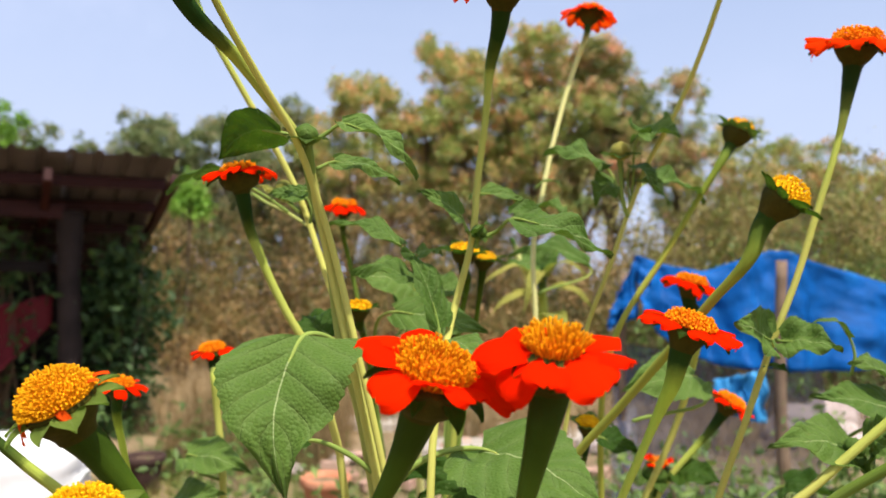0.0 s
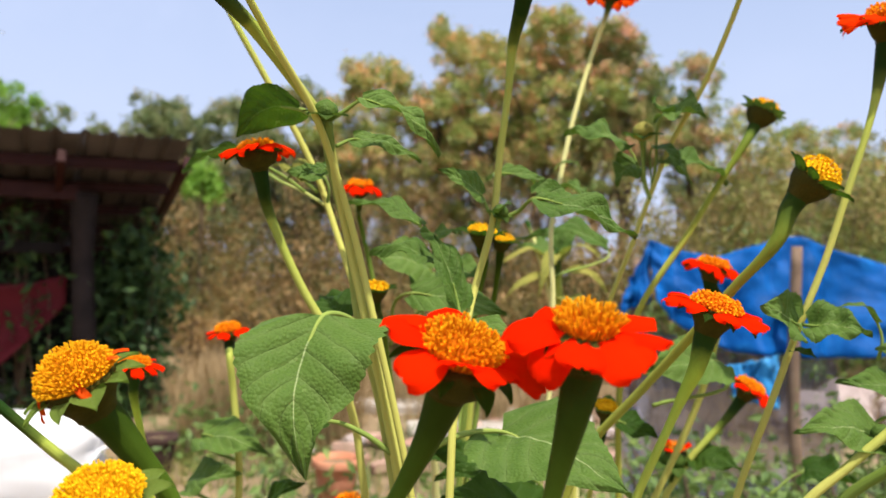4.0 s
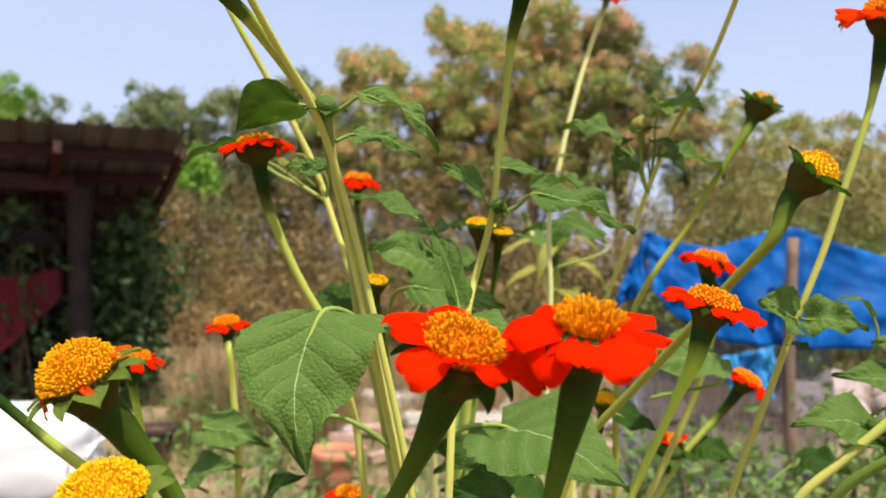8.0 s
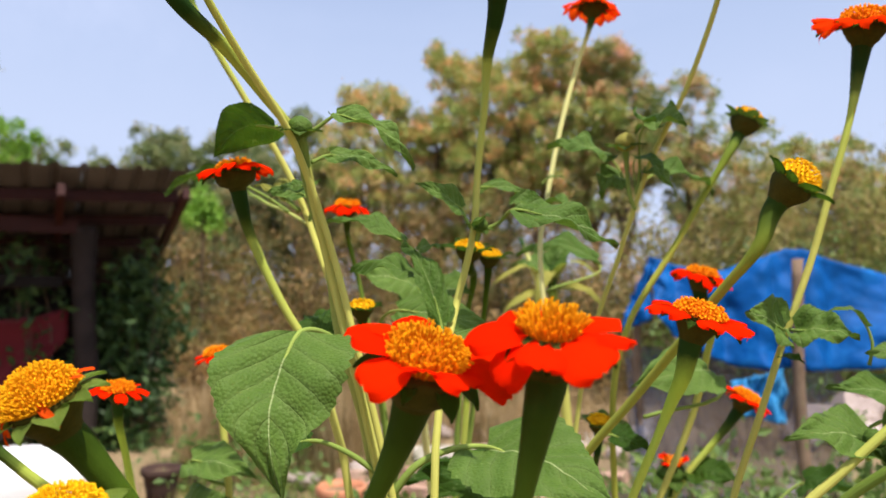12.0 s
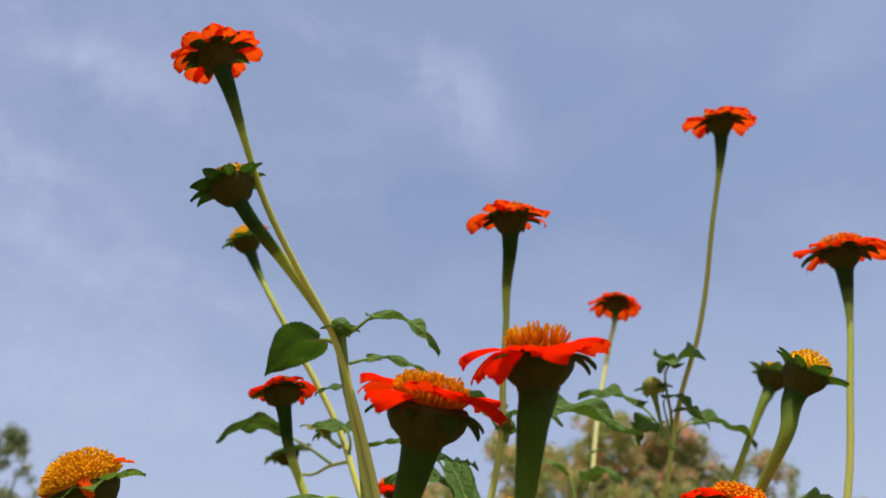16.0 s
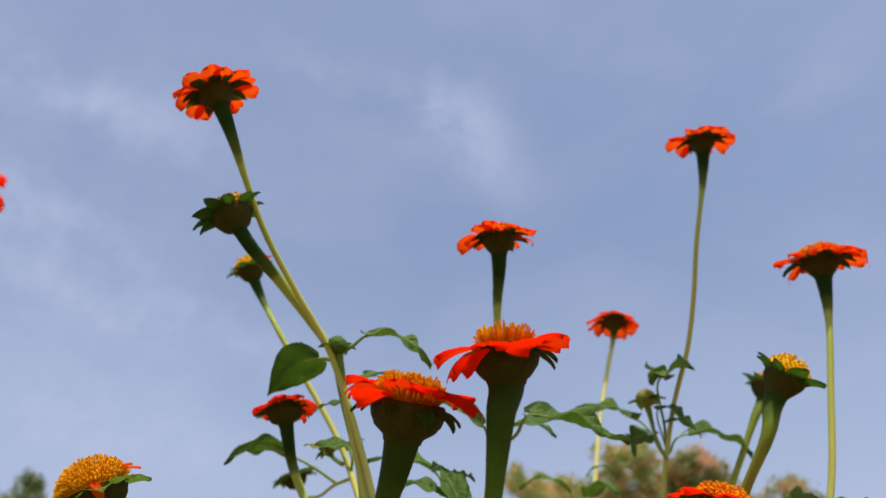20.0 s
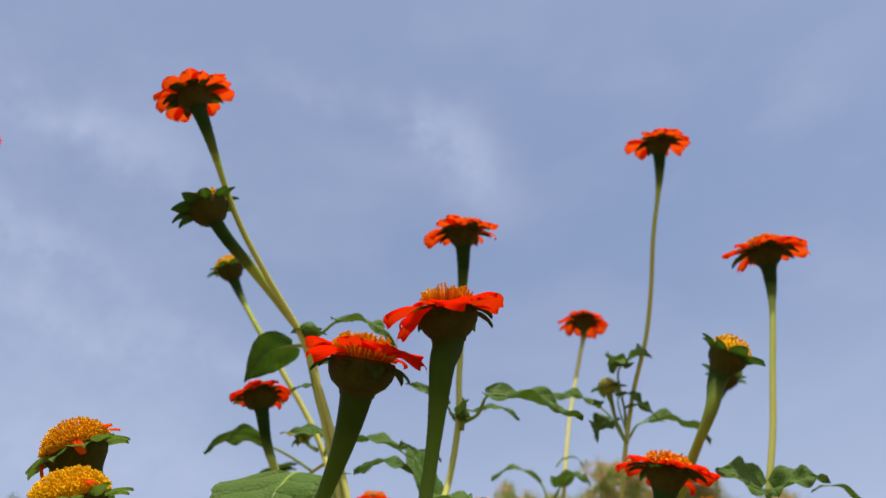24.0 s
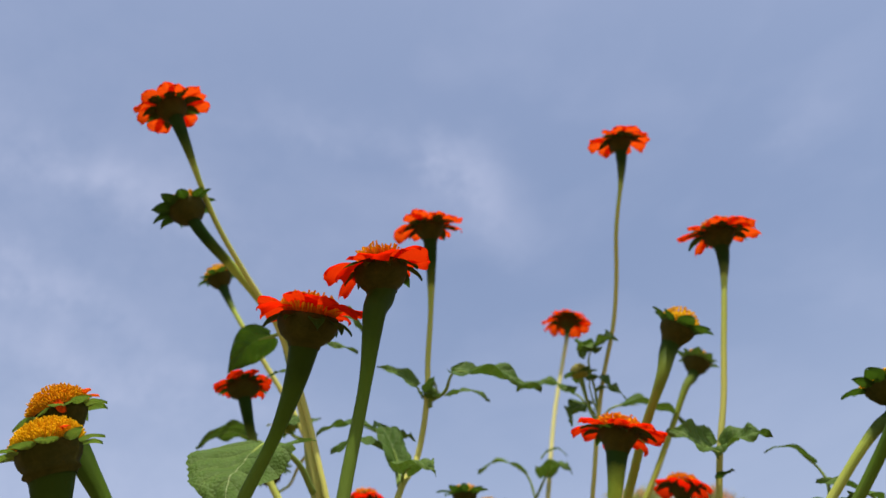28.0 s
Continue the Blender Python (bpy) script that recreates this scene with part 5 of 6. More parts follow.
leaf(p1, (-0.150, 0.752, 1.398), (-0.180, 0.742, 1.410), 0.020, (-0.2, -0.55, 0.80), 0.15, 0.12, 0.6, 40, LEAF_YELLOW, [(-0.135, 0.742, 1.386)], 0.0012)
leaf(p1, (-0.137, 0.750, 1.402), (-0.118, 0.760, 1.418), 0.016, (0.2, -0.60, 0.75), 0.15, 0.12, 0.6, 44, LEAF, [(-0.133, 0.742, 1.390)], 0.0012)

# scarlet bloom on a plant of its own
p2 = plant_at(0.0, 0.41, "sunflower plant with one scarlet bloom on a thick stem")
flower(p2, (0.0672, 0.3475, 1.2808), (0.04, -0.34, 0.94), 0.0375, 0.0165, [(0.063, 0.350, 1.250), (0.060, 0.353, 1.235), (0.056, 0.358, 1.215), (0.041, 0.363, 1.138), (0.01, 0.40, 0.8), (0.0, 0.41, 0.0)],
       seed=5, petals=8, shape="open", stalk=STEM_GREEN, thick=0.0098, slim=0.0046, run=0.046, florets=190, length=0.0080, dome=0.62, bulb=True, eye=0.68, rise=22, spread=0.8,
       plan=((154, 0.92, 0.62, -8, 0, "hook"), (126, 0.68, 1.0, -10, 0, "open"), (190, 0.98, 1.08, -4, -8, "open"), (224, 0.88, 0.98, 10, 6, "open"), (261, 0.80, 1.02, 2, -5, "open"), (300, 0.92, 1.05, 0, 8, "open"), (342, 0.93, 1.0, -10, -4, "open"), (22, 0.86, 0.72, -13, 0, "open"), (78, 0.6, 0.9, -10, 0, "open")), label="scarlet bloom with an orange disc")

# bloom beside the hanging leaf
p3 = plant_at(-0.10, 0.68, "sunflower plant with a red bloom on a curved stem")
flower(p3, (-0.1666, 0.6421, 1.4071), (-0.16, -0.16, 0.97), 0.0325, 0.0165, [(-0.165, 0.671, 1.365), (-0.151, 0.674, 1.330), (-0.131, 0.676, 1.290), (-0.113, 0.678, 1.260), (-0.093, 0.687, 1.204), (-0.10, 0.68, 0.7), (-0.10, 0.68, 0.0)],
       seed=8, petals=9, shape="reflexed", thick=0.0072, slim=0.0045, run=0.055, florets=100, dome=0.5, bulb=True, eye=0.72, loose=22, stalk=STEM, label="red bloom with drooping petals")
leaf(p1, (-0.2173, 0.7918, 1.4230), (-0.2775, 0.7590, 1.4060), 0.036, (0.02, 0.18, 0.98), 0.22, 0.14, 0.9, 41, LEAF, [(-0.164, 0.816, 1.393), (-0.192, 0.806, 1.412)], 0.0016, 1.0, -0.10, 0.0, 0.5)
flower(p1, (-0.2800, 0.9922, 1.4722), (-0.30, -0.25, 0.92), 0.042, 0.0160, [(-0.238, 0.952, 1.428), (-0.164, 0.816, 1.392), (-0.126, 0.746, 1.371)], "faded", seed=36, thick=0.0036, slim=0.0024, run=0.02, florets=40, dome=0.3, bracts=14, rise=-8, spread=0.7, green=PALE_BRACTS, gold=LEAF, stalk=PETIOLE, label="spent green head with drooping bracts")
leaf(p3, (-0.100, 0.730, 1.262), (-0.135, 0.762, 1.281), 0.06, (0.1, -0.7, 0.7), 0.2, 0.1, 0.4, 43, LEAF_SHADED, [(-0.101, 0.698, 1.223), (-0.093, 0.708, 1.248)], 0.002)

# tall central bloom with leaves at a node
p4 = plant_at(0.02, 0.60, "tall sunflower plant with an orange bloom and leaves at a node")
flower(p4, (0.0569, 0.6089, 1.5574), (0.04, -0.34, 0.94), 0.0425, 0.0165, [(0.048, 0.647, 1.502), (0.045, 0.648, 1.463), (0.038, 0.649, 1.399), (0.035, 0.649, 1.358), (0.020, 0.654, 1.295), (0.012, 0.622, 1.256), (0.02, 0.60, 0.8), (0.02, 0.60, 0.0)],
       seed=9, petals=11, shape="open", loose=15, thick=0.0085, slim=0.0037, run=0.06, petal=PETAL_ORANGE, stalk=STEM, florets=100, label="orange-red bloom on a tall stem")
leaf(p4, (0.067, 0.630, 1.369), (0.151, 0.640, 1.338), 0.045, (-0.12, -0.58, 0.80), 0.12, 0.10, 0.9, 51, LEAF, [(0.037, 0.649, 1.353), (0.053, 0.647, 1.359)], 0.0018)
leaf(p4, (0.024, 0.649, 1.373), (-0.013, 0.630, 1.392), 0.027, (0.1, -0.78, 0.6), 0.2, 0.10, 0.4, 52, LEAF, [(0.035, 0.649, 1.353), (0.029, 0.649, 1.363)], 0.0014)
leaf(p4, (0.039, 0.638, 1.359), (0.049, 0.622, 1.364), 0.016, (-0.1, -0.6, 0.8), 0.2, 0.1, 0.4, 53, LEAF)
leaf(p4, (0.045, 0.730, 1.404), (0.091, 0.730, 1.389), 0.024, (0.1, -0.6, 0.8), 0.2, 0.14, 0.6, 54, LEAF, [(0.039, 0.665, 1.387)], 0.0012)
bud(p4, (0.040, 0.644, 1.359), (0.3, -0.3, 1), 0.007, [(0.039, 0.647, 1.353), (0.037, 0.649, 1.346)], 7)
leaf(p4, (0.014, 0.622, 1.267), (0.052, 0.579, 1.243), 0.035, (0.1, -0.4, 0.9), 0.2, 0.15, 0.6, 55, LEAF, [(0.011, 0.622, 1.255)], 0.0016)
leaf(p4, (0.007, 0.633, 1.278), (-0.027, 0.665, 1.346), 0.03, (0.1, -0.3, 0.9), 0.2, 0.15, 0.9, 56, LEAF, [(0.010, 0.622, 1.256)], 0.0016)
leaf(p4, (-0.009, 0.665, 1.313), (-0.072, 0.665, 1.323), 0.035, (0.0, -0.35, 0.9), 0.2, 0.15, 0.9, 57, LEAF, [(0.009, 0.622, 1.256), (-0.002, 0.654, 1.292)], 0.0014)
leaf(p4, (-0.030, 0.687, 1.349), (-0.104, 0.708, 1.368), 0.03, (0.0, -0.3, 0.9), 0.2, 0.15, 0.9, 58, LEAF, [(-0.010, 0.665, 1.307)], 0.0012)
leaf(p4, (-0.015, 0.687, 1.340), (0.008, 0.708, 1.343), 0.022, (0.0, -0.3, 0.9), 0.2, 0.15, 0.9, 59, LEAF, [(-0.007, 0.665, 1.307)], 0.0012)

# pale-stemmed bloom further back
p5 = plant_at(0.08, 0.98, "tall slim sunflower plant with an orange bloom on a pale stem")
flower(p5, (0.2105, 1.0885, 1.7245), (0.12, -0.04, 0.99), 0.0450, 0.0165, [(0.191, 1.094, 1.652), (0.160, 1.078, 1.547), (0.134, 1.055, 1.429), (0.125, 1.044, 1.380), (0.127, 1.032, 1.278), (0.09, 0.98, 0.8), (0.08, 0.98, 0.0)],
       seed=10, petals=12, shape="reflexed", thick=0.0065, slim=0.0042, run=0.02, petal=PETAL_ORANGE, stalk=STEM_PALE, florets=90, label="orange-red bloom with drooping petals")
leaf(p5, (0.129, 1.044, 1.426), (0.168, 0.987, 1.404), 0.04, (0.1, -0.5, 0.85), 0.2, 0.2, 0.8, 61, LEAF, [(0.112, 1.044, 1.399)], 0.0018)
leaf(p5, (0.101, 1.044, 1.435), (0.033, 1.021, 1.438), 0.03, (0.0, -0.4, 0.9), 0.2, 0.25, 0.8, 62, LEAF, [(0.110, 1.044, 1.395)], 0.0016)
leaf(p5, (0.137, 1.044, 1.465), (0.166, 1.044, 1.453), 0.012, (0.0, -0.4, 0.9), 0.2, 0.25, 0.8, 63, LEAF, [(0.127, 1.044, 1.456)], 0.0012)
leaf(p5, (0.218, 1.152, 1.354), (0.097, 1.152, 1.365), 0.05, (0.0, -0.5, 0.85), 0.2, 0.2, 0.8, 64, LEAF, [(0.130, 1.044, 1.309)], 0.0016)

# the tallest bloom, with a bud cluster on its stem
p6 = plant_at(0.13, 0.86, "tallest sunflower plant with an orange bloom and a green bud")
flower(p6, (0.3177, 0.7147, 1.7518), (0.05, -0.42, 0.91), 0.0435, 0.0160, [(0.279, 0.746, 1.601), (0.271, 0.768, 1.565), (0.254, 0.800, 1.509), (0.229, 0.827, 1.454), (0.211, 0.838, 1.403), (0.193, 0.855, 1.342), (0.175, 0.878, 1.283), (0.13, 0.86, 0.7), (0.13, 0.86, 0.0)],
       seed=11, petals=11, shape="open", loose=15, thick=0.0088, slim=0.0033, run=0.05, petal=PETAL_ORANGE, stalk=STEM, florets=90, label="orange-red bloom on the tallest stem")
bud(p6, (0.200, 0.833, 1.467), (0.0, -0.2, 1), 0.0120, [(0.201, 0.836, 1.448), (0.205, 0.838, 1.407), (0.210, 0.838, 1.394)], 3, "small green bud with a pale yellow crown", LEAF_YELLOW)
leaf(p6, (0.187, 0.865, 1.457), (0.116, 0.851, 1.466), 0.054, (0.05, -0.58, 0.80), 0.2, 0.14, 0.8, 71, LEAF, [(0.208, 0.838, 1.396)], 0.0014)
leaf(p6, (0.219, 0.813, 1.481), (0.251, 0.782, 1.475), 0.060, (0.0, -0.74, 0.66), 0.25, 0.1, 0.6, 72, LEAF, [(0.211, 0.838, 1.400), (0.214, 0.834, 1.43)], 0.0016)
leaf(p6, (0.219, 0.813, 1.481), (0.200, 0.786, 1.484), 0.038, (0.0, -0.74, 0.66), 0.25, 0.1, 0.6, 76, LEAF)
leaf(p6, (0.249, 0.895, 1.443), (0.326, 0.934, 1.425), 0.042, (0.05, -0.58, 0.81), 0.25, 0.12, 0.9, 73, LEAF, [(0.210, 0.838, 1.398)], 0.0014)
leaf(p6, (0.201, 0.865, 1.433), (0.175, 0.859, 1.414), 0.046, (0.0, -0.5, 0.85), 0.2, 0.2, 0.7, 74, LEAF, [(0.208, 0.838, 1.394)], 0.0012)
leaf(p6, (0.211, 0.830, 1.450), (0.233, 0.800, 1.417), 0.026, (0.0, -0.5, 0.85), 0.2, 0.2, 0.7, 75, LEAF, [(0.211, 0.838, 1.403)], 0.001)
leaf(p6, (0.217, 0.830, 1.435), (0.246, 0.810, 1.404), 0.022, (0.0, -0.5, 0.85), 0.2, 0.2, 0.7, 77, LEAF, [(0.211, 0.838, 1.400)], 0.001)

# tall bloom at the edge with a leafy node
p7 = plant_at(0.20, 0.72, "tall sunflower plant with an orange bloom and a pair of leaves")
flower(p7, (0.3880, 0.6969, 1.5421), (0.05, -0.30, 0.95), 0.049, 0.0180, [(0.369, 0.691, 1.461), (0.344, 0.688, 1.383), (0.326, 0.688, 1.326), (0.306, 0.689, 1.273), (0.283, 0.698, 1.197), (0.263, 0.712, 1.125), (0.21, 0.72, 0.8), (0.20, 0.72, 0.0)],
       seed=12, petals=12, shape="open", loose=14, thick=0.0090, slim=0.0037, run=0.050, petal=PETAL_ORANGE, stalk=STEM, florets=110, dome=0.75, label="orange bloom on a slim stem")
leaf(p7, (0.296, 0.676, 1.270), (0.258, 0.656, 1.286), 0.050, (0.1, -0.84, 0.52), 0.2, 0.08, 0.5, 81, LEAF, [(0.306, 0.689, 1.269)], 0.0016)
leaf(p7, (0.307, 0.676, 1.269), (0.346, 0.649, 1.263), 0.045, (-0.05, -0.75, 0.65), 0.2, 0.12, 0.7, 82, LEAF, [(0.306, 0.689, 1.270)], 0.0016)
leaf(p7, (0.299, 0.687, 1.246), (0.308, 0.665, 1.242), 0.016, (0, -0.5, 0.85), 0.2, 0.1, 0.5, 83, LEAF_SHADED)

# faded yellow head and a red bloom low on the same plant
p8 = plant_at(0.09, 0.80, "sunflower plant with a faded yellow head and a red bloom")
flower(p8, (0.2979, 0.6490, 1.3907), (0.60, -0.28, 0.75), 0.032, 0.0170, [(0.271, 0.649, 1.344), (0.244, 0.671, 1.303), (0.216, 0.708, 1.255), (0.181, 0.752, 1.198), (0.140, 0.789, 1.137), (0.09, 0.80, 0.85), (0.09, 0.80, 0.0)],
       "faded", seed=13, thick=0.0100, slim=0.0052, run=0.05, florets=150, dome=1.05, bracts=9, rise=-34, spread=0.92, stalk=STEM_OLIVE, label="faded head with a yellow dome and green bracts")
flower(p8, (0.2136, 0.6334, 1.2819), (0.28, -0.20, 0.94), 0.043, 0.0175, [(0.201, 0.637, 1.237), (0.193, 0.646, 1.213), (0.179, 0.657, 1.173), (0.165, 0.667, 1.134), (0.11, 0.74, 0.85), (0.09, 0.80, 0.4), (0.09, 0.80, 0.0)],
       seed=14, petals=9, shape="open", thick=0.0106, slim=0.0043, run=0.055, florets=120, dome=0.6, turn=10, stalk=STEM_BRIGHT, label="red bloom with an orange disc")
leaf(p8, (0.276, 0.816, 1.222), (0.187, 0.773, 1.211), 0.065, (0.05, -0.72, 0.68), 0.15, 0.06, 0.5, 91, LEAF, [(0.199, 0.773, 1.182), (0.287, 0.816, 1.209)], 0.0018)
leaf(p8, (0.179, 0.838, 1.153), (0.221, 0.838, 1.137), 0.034, (0.0, -0.7, 0.7), 0.2, 0.06, 0.5, 92, LEAF_SHADED, [(0.154, 0.806, 1.144)], 0.0015)

# small blooms further back
p9 = plant_at(0.20, 0.98, "sunflower plant with small red blooms further back")
flower(p9, (0.3679, 0.9380, 1.5143), (0.45, -0.05, 0.89), 0.030, 0.0175, [(0.343, 0.924, 1.475), (0.313, 0.924, 1.426), (0.274, 0.920, 1.362), (0.216, 0.918, 1.269), (0.20, 0.95, 1.0), (0.20, 0.98, 0.0)],
       "faded", seed=15, thick=0.0080, slim=0.0046, run=0.05, florets=150, dome=0.75, rise=-28, spread=0.8, green=PALE_BRACTS, wilted=(), stalk=STEM_OLIVE, label="faded green head with a yellow top")
flower(p9, (0.2920, 0.8827, 1.3228), (0.22, -0.12, 0.97), 0.037, 0.0150, [(0.304, 0.895, 1.285), (0.307, 0.929, 1.222), (0.20, 0.98, 0.9), (0.20, 0.98, 0.0)],
       seed=16, petals=10, shape="reflexed", thick=0.011, slim=0.0050, run=0.05, florets=90, label="red bloom with a dark cup")
flower(p9, (0.393, 1.044, 1.165), (0.48, -0.18, 0.86), 0.036, 0.0160, [(0.370, 1.044, 1.132), (0.341, 1.044, 1.098), (0.315, 1.044, 1.068), (0.284, 1.044, 1.021), (0.20, 0.98, 0.4), (0.20, 0.98, 0.0)],
       seed=17, petals=9, shape="open", thick=0.0090, slim=0.0055, run=0.04, florets=90, stalk=STEM, label="small red bloom that leans over")
bud(p9, (0.292, 1.044, 1.068), (0.05, -0.2, 1), 0.018, [(0.289, 1.044, 1.044), (0.284, 1.044, 1.006)], 4, "opening bud with red petal tips")
flower(p9, (0.296, 1.044, 1.080), (0.1, -0.2, 1), 0.024, 0.010, [(0.290, 1.044, 1.036)], seed=18, petals=9, shape="flat", thick=0.005, slim=0.004, florets=30, bracts=7, loose=70, label="half-open dark red bloom")
leaf(p9, (0.322, 1.044, 1.069), (0.370, 0.998, 1.063), 0.05, (0.0, -0.6, 0.8), 0.2, 0.1, 0.6, 95, LEAF_SHADED, [(0.307, 1.044, 1.059)], 0.0016)
leaf(p9, (0.466, 1.044, 1.055), (0.511, 0.998, 1.053), 0.06, (0.0, -0.6, 0.8), 0.2, 0.1, 0.6, 96, LEAF_SHADED, [(0.420, 1.044, 1.024)], 0.0016)

# big faded heads close to the camera
p10 = plant_at(-0.14, 0.50, "sunflower plant with two large faded yellow heads")
flower(p10, (-0.180, 0.399, 1.2465), (-0.32, -0.38, 0.87), 0.034, 0.0172, [(-0.170, 0.409, 1.226), (-0.158, 0.417, 1.207), (-0.146, 0.428, 1.185), (-0.138, 0.47, 1.05), (-0.14, 0.50, 0.5), (-0.14, 0.50, 0.0)],
       "faded", seed=19, thick=0.0125, slim=0.0060, run=0.050, florets=620, dome=0.95, length=0.0042, bracts=10, wilted=(8, 34, 160, 208, 226, 300), limp=0.27, stalk=STEM_GREEN, spread=0.66, rise=12, level=True, green=LIT_BRACTS, gold=FLORET_GOLD, label="large faded head with a domed golden disc and withered petals")
flower(p10, (-0.1475, 0.3605, 1.1965), (-0.20, -0.36, 0.90), 0.035, 0.0178, [(-0.160, 0.400, 1.12), (-0.15, 0.45, 1.0), (-0.14, 0.50, 0.5), (-0.14, 0.50, 0.0)],
       "faded", seed=20, thick=0.0135, slim=0.0070, run=0.05, florets=620, dome=0.85, length=0.0042, bracts=10, wilted=(200, 330), limp=0.26, stalk=STEM_GREEN, spread=0.66, rise=-12, bulb=True, level=True, green=LIT_BRACTS, label="large faded head with a yellow disc")

# low blooms behind them
p11 = plant_at(-0.28, 0.85, "sunflower plant with low red blooms")
flower(p11, (-0.2885, 0.9498, 1.2309), (-0.10, -0.14, 0.98), 0.030, 0.0125, [(-0.258, 0.867, 1.209), (-0.254, 0.872, 1.167), (-0.245, 0.872, 1.090), (-0.28, 0.85, 0.7), (-0.28, 0.85, 0.0)],
       seed=24, petals=8, shape="open", thick=0.0090, slim=0.0050, run=0.04, florets=70, dome=0.7, stalk=STEM, label="small red bloom with an orange disc")
flower(p11, (-0.305, 0.730, 1.213), (0.10, -0.16, 0.98), 0.027, 0.0110, [(-0.310, 0.741, 1.184), (-0.308, 0.752, 1.152), (-0.305, 0.762, 1.116), (-0.28, 0.85, 0.7), (-0.28, 0.85, 0.0)],
       seed=25, petals=8, shape="open", thick=0.0060, slim=0.0042, run=0.03, florets=70, stalk=STEM_BRIGHT, label="small red bloom")
stalk(p11, [(-0.351, 0.579, 1.209), (-0.328, 0.590, 1.184), (-0.309, 0.600, 1.163), (-0.289, 0.611, 1.142), (-0.27, 0.75, 0.9), (-0.28, 0.85, 0.3), (-0.28, 0.85, 0.0)], [0.0040, 0.0040, 0.0042, 0.0046, 0.006, 0.008], STEM)
leaf(p11, (-0.284, 0.861, 1.120), (-0.202, 0.838, 1.107), 0.055, (0.05, -0.66, 0.74), 0.15, 0.08, 0.5, 97, LEAF, [(-0.247, 0.872, 1.090), (-0.278, 0.872, 1.102)], 0.0018)
leaf(p11, (-0.301, 0.861, 1.061), (-0.224, 0.816, 1.091), 0.05, (0.05, -0.66, 0.74), 0.15, 0.08, 0.5, 98, LEAF, [(-0.279, 0.872, 1.045)], 0.0018)
leaf(p11, (-0.209, 0.861, 1.045), (-0.155, 0.816, 1.083), 0.035, (0.05, -0.66, 0.74), 0.15, 0.08, 0.5, 99, LEAF_SHADED)

# blooms seen between the stems
p12 = plant_at(-0.02, 1.05, "sunflower plant with small blooms between broad leaves")
flower(p12, (-0.1359, 1.0123, 1.4237), (0.05, -0.1, 0.99), 0.035, 0.0140, [(-0.143, 1.055, 1.389), (-0.129, 1.067, 1.326), (-0.05, 1.02, 0.9), (-0.02, 1.05, 0.0)], seed=26, petals=9, shape="reflexed", thick=0.006, slim=0.004, run=0.03, florets=50, stalk=STEM_GREEN, label="small red bloom")
flower(p12, (0.014, 1.20, 1.272), (0.0, -0.15, 0.98), 0.034, 0.0130, [(0.010, 1.258, 1.233), (0.0, 1.1, 0.9), (-0.02, 1.05, 0.0)], seed=27, petals=9, shape="reflexed", thick=0.006, slim=0.004, run=0.03, florets=50, stalk=STEM_GREEN, label="small red bloom")
flower(p12, (0.0286, 0.8966, 1.3574), (0.1, -0.25, 0.96), 0.030, 0.0150, [(0.033, 0.929, 1.329), (0.025, 0.952, 1.279), (-0.0, 1.0, 0.9), (-0.02, 1.05, 0.0)], "faded", seed=28, thick=0.007, slim=0.0045, run=0.04, florets=60, stalk=STEM_GREEN, label="small yellow faded head")
flower(p12, (-0.083, 0.80, 1.290), (0.0, -0.2, 0.98), 0.022, 0.0115, [(-0.083, 0.827, 1.266), (-0.05, 0.95, 0.9), (-0.02, 1.05, 0.0)], "faded", seed=29, thick=0.006, slim=0.004, run=0.03, florets=50, stalk=STEM_GREEN, label="small yellow faded head")
flower(p12, (0.053, 0.930, 1.351), (0.1, -0.2, 0.97), 0.026, 0.0125, [(0.049, 0.950, 1.311), (0.0, 1.0, 0.9), (-0.02, 1.05, 0.0)], "faded", seed=41, thick=0.006, slim=0.004, run=0.03, florets=70, stalk=STEM_GREEN, label="small yellow faded head")
flower(p12, (0.182, 0.930, 1.151), (0.05, -0.25, 0.96), 0.026, 0.0130, [(0.175, 0.950, 1.080), (0.10, 1.0, 0.8), (-0.02, 1.05, 0.0)], "faded", seed=42, thick=0.0065, slim=0.004, run=0.03, florets=80, green=PALE_BRACTS, stalk=STEM, label="small faded head with an orange top")
leaf(p12, (-0.034, 0.952, 1.311), (-0.103, 0.907, 1.330), 0.075, (0.0, -0.75, 0.66), 0.12, 0.08, 0.4, 101, LEAF, [(-0.064, 0.987, 1.244), (-0.031, 0.975, 1.289)], 0.0018, 1.0, 0.0, 0.0, 0.7)
leaf(p12, (-0.028, 0.975, 1.311), (0.031, 0.929, 1.305), 0.06, (0.0, -0.75, 0.66), 0.12, 0.08, 0.4, 102, LEAF, [(-0.049, 0.987, 1.245)], 0.0018, 1.0, 0.0, 0.0, 0.7)
leaf(p12, (-0.044, 0.795, 1.287), (0.053, 0.773, 1.269), 0.05, (0.0, -0.78, 0.62), 0.12, 0.06, 0.35, 103, LEAF, [(-0.070, 0.838, 1.229), (-0.063, 0.816, 1.279)], 0.0018, 1.0, 0.0, 0.0, 0.7)
leaf(p12, (-0.152, 0.838, 1.261), (-0.099, 0.816, 1.278), 0.05, (0.0, -0.7, 0.7), 0.12, 0.08, 0.4, 104, LEAF_SHADED, [(-0.132, 0.872, 1.224)], 0.0018)
leaf(p12, (0.069, 0.872, 1.103), (-0.018, 0.816, 1.091), 0.075, (0.0, -0.62, 0.78), 0.15, 0.08, 0.5, 105, LEAF_SHADED, [(0.058, 0.929, 1.042)], 0.0018)
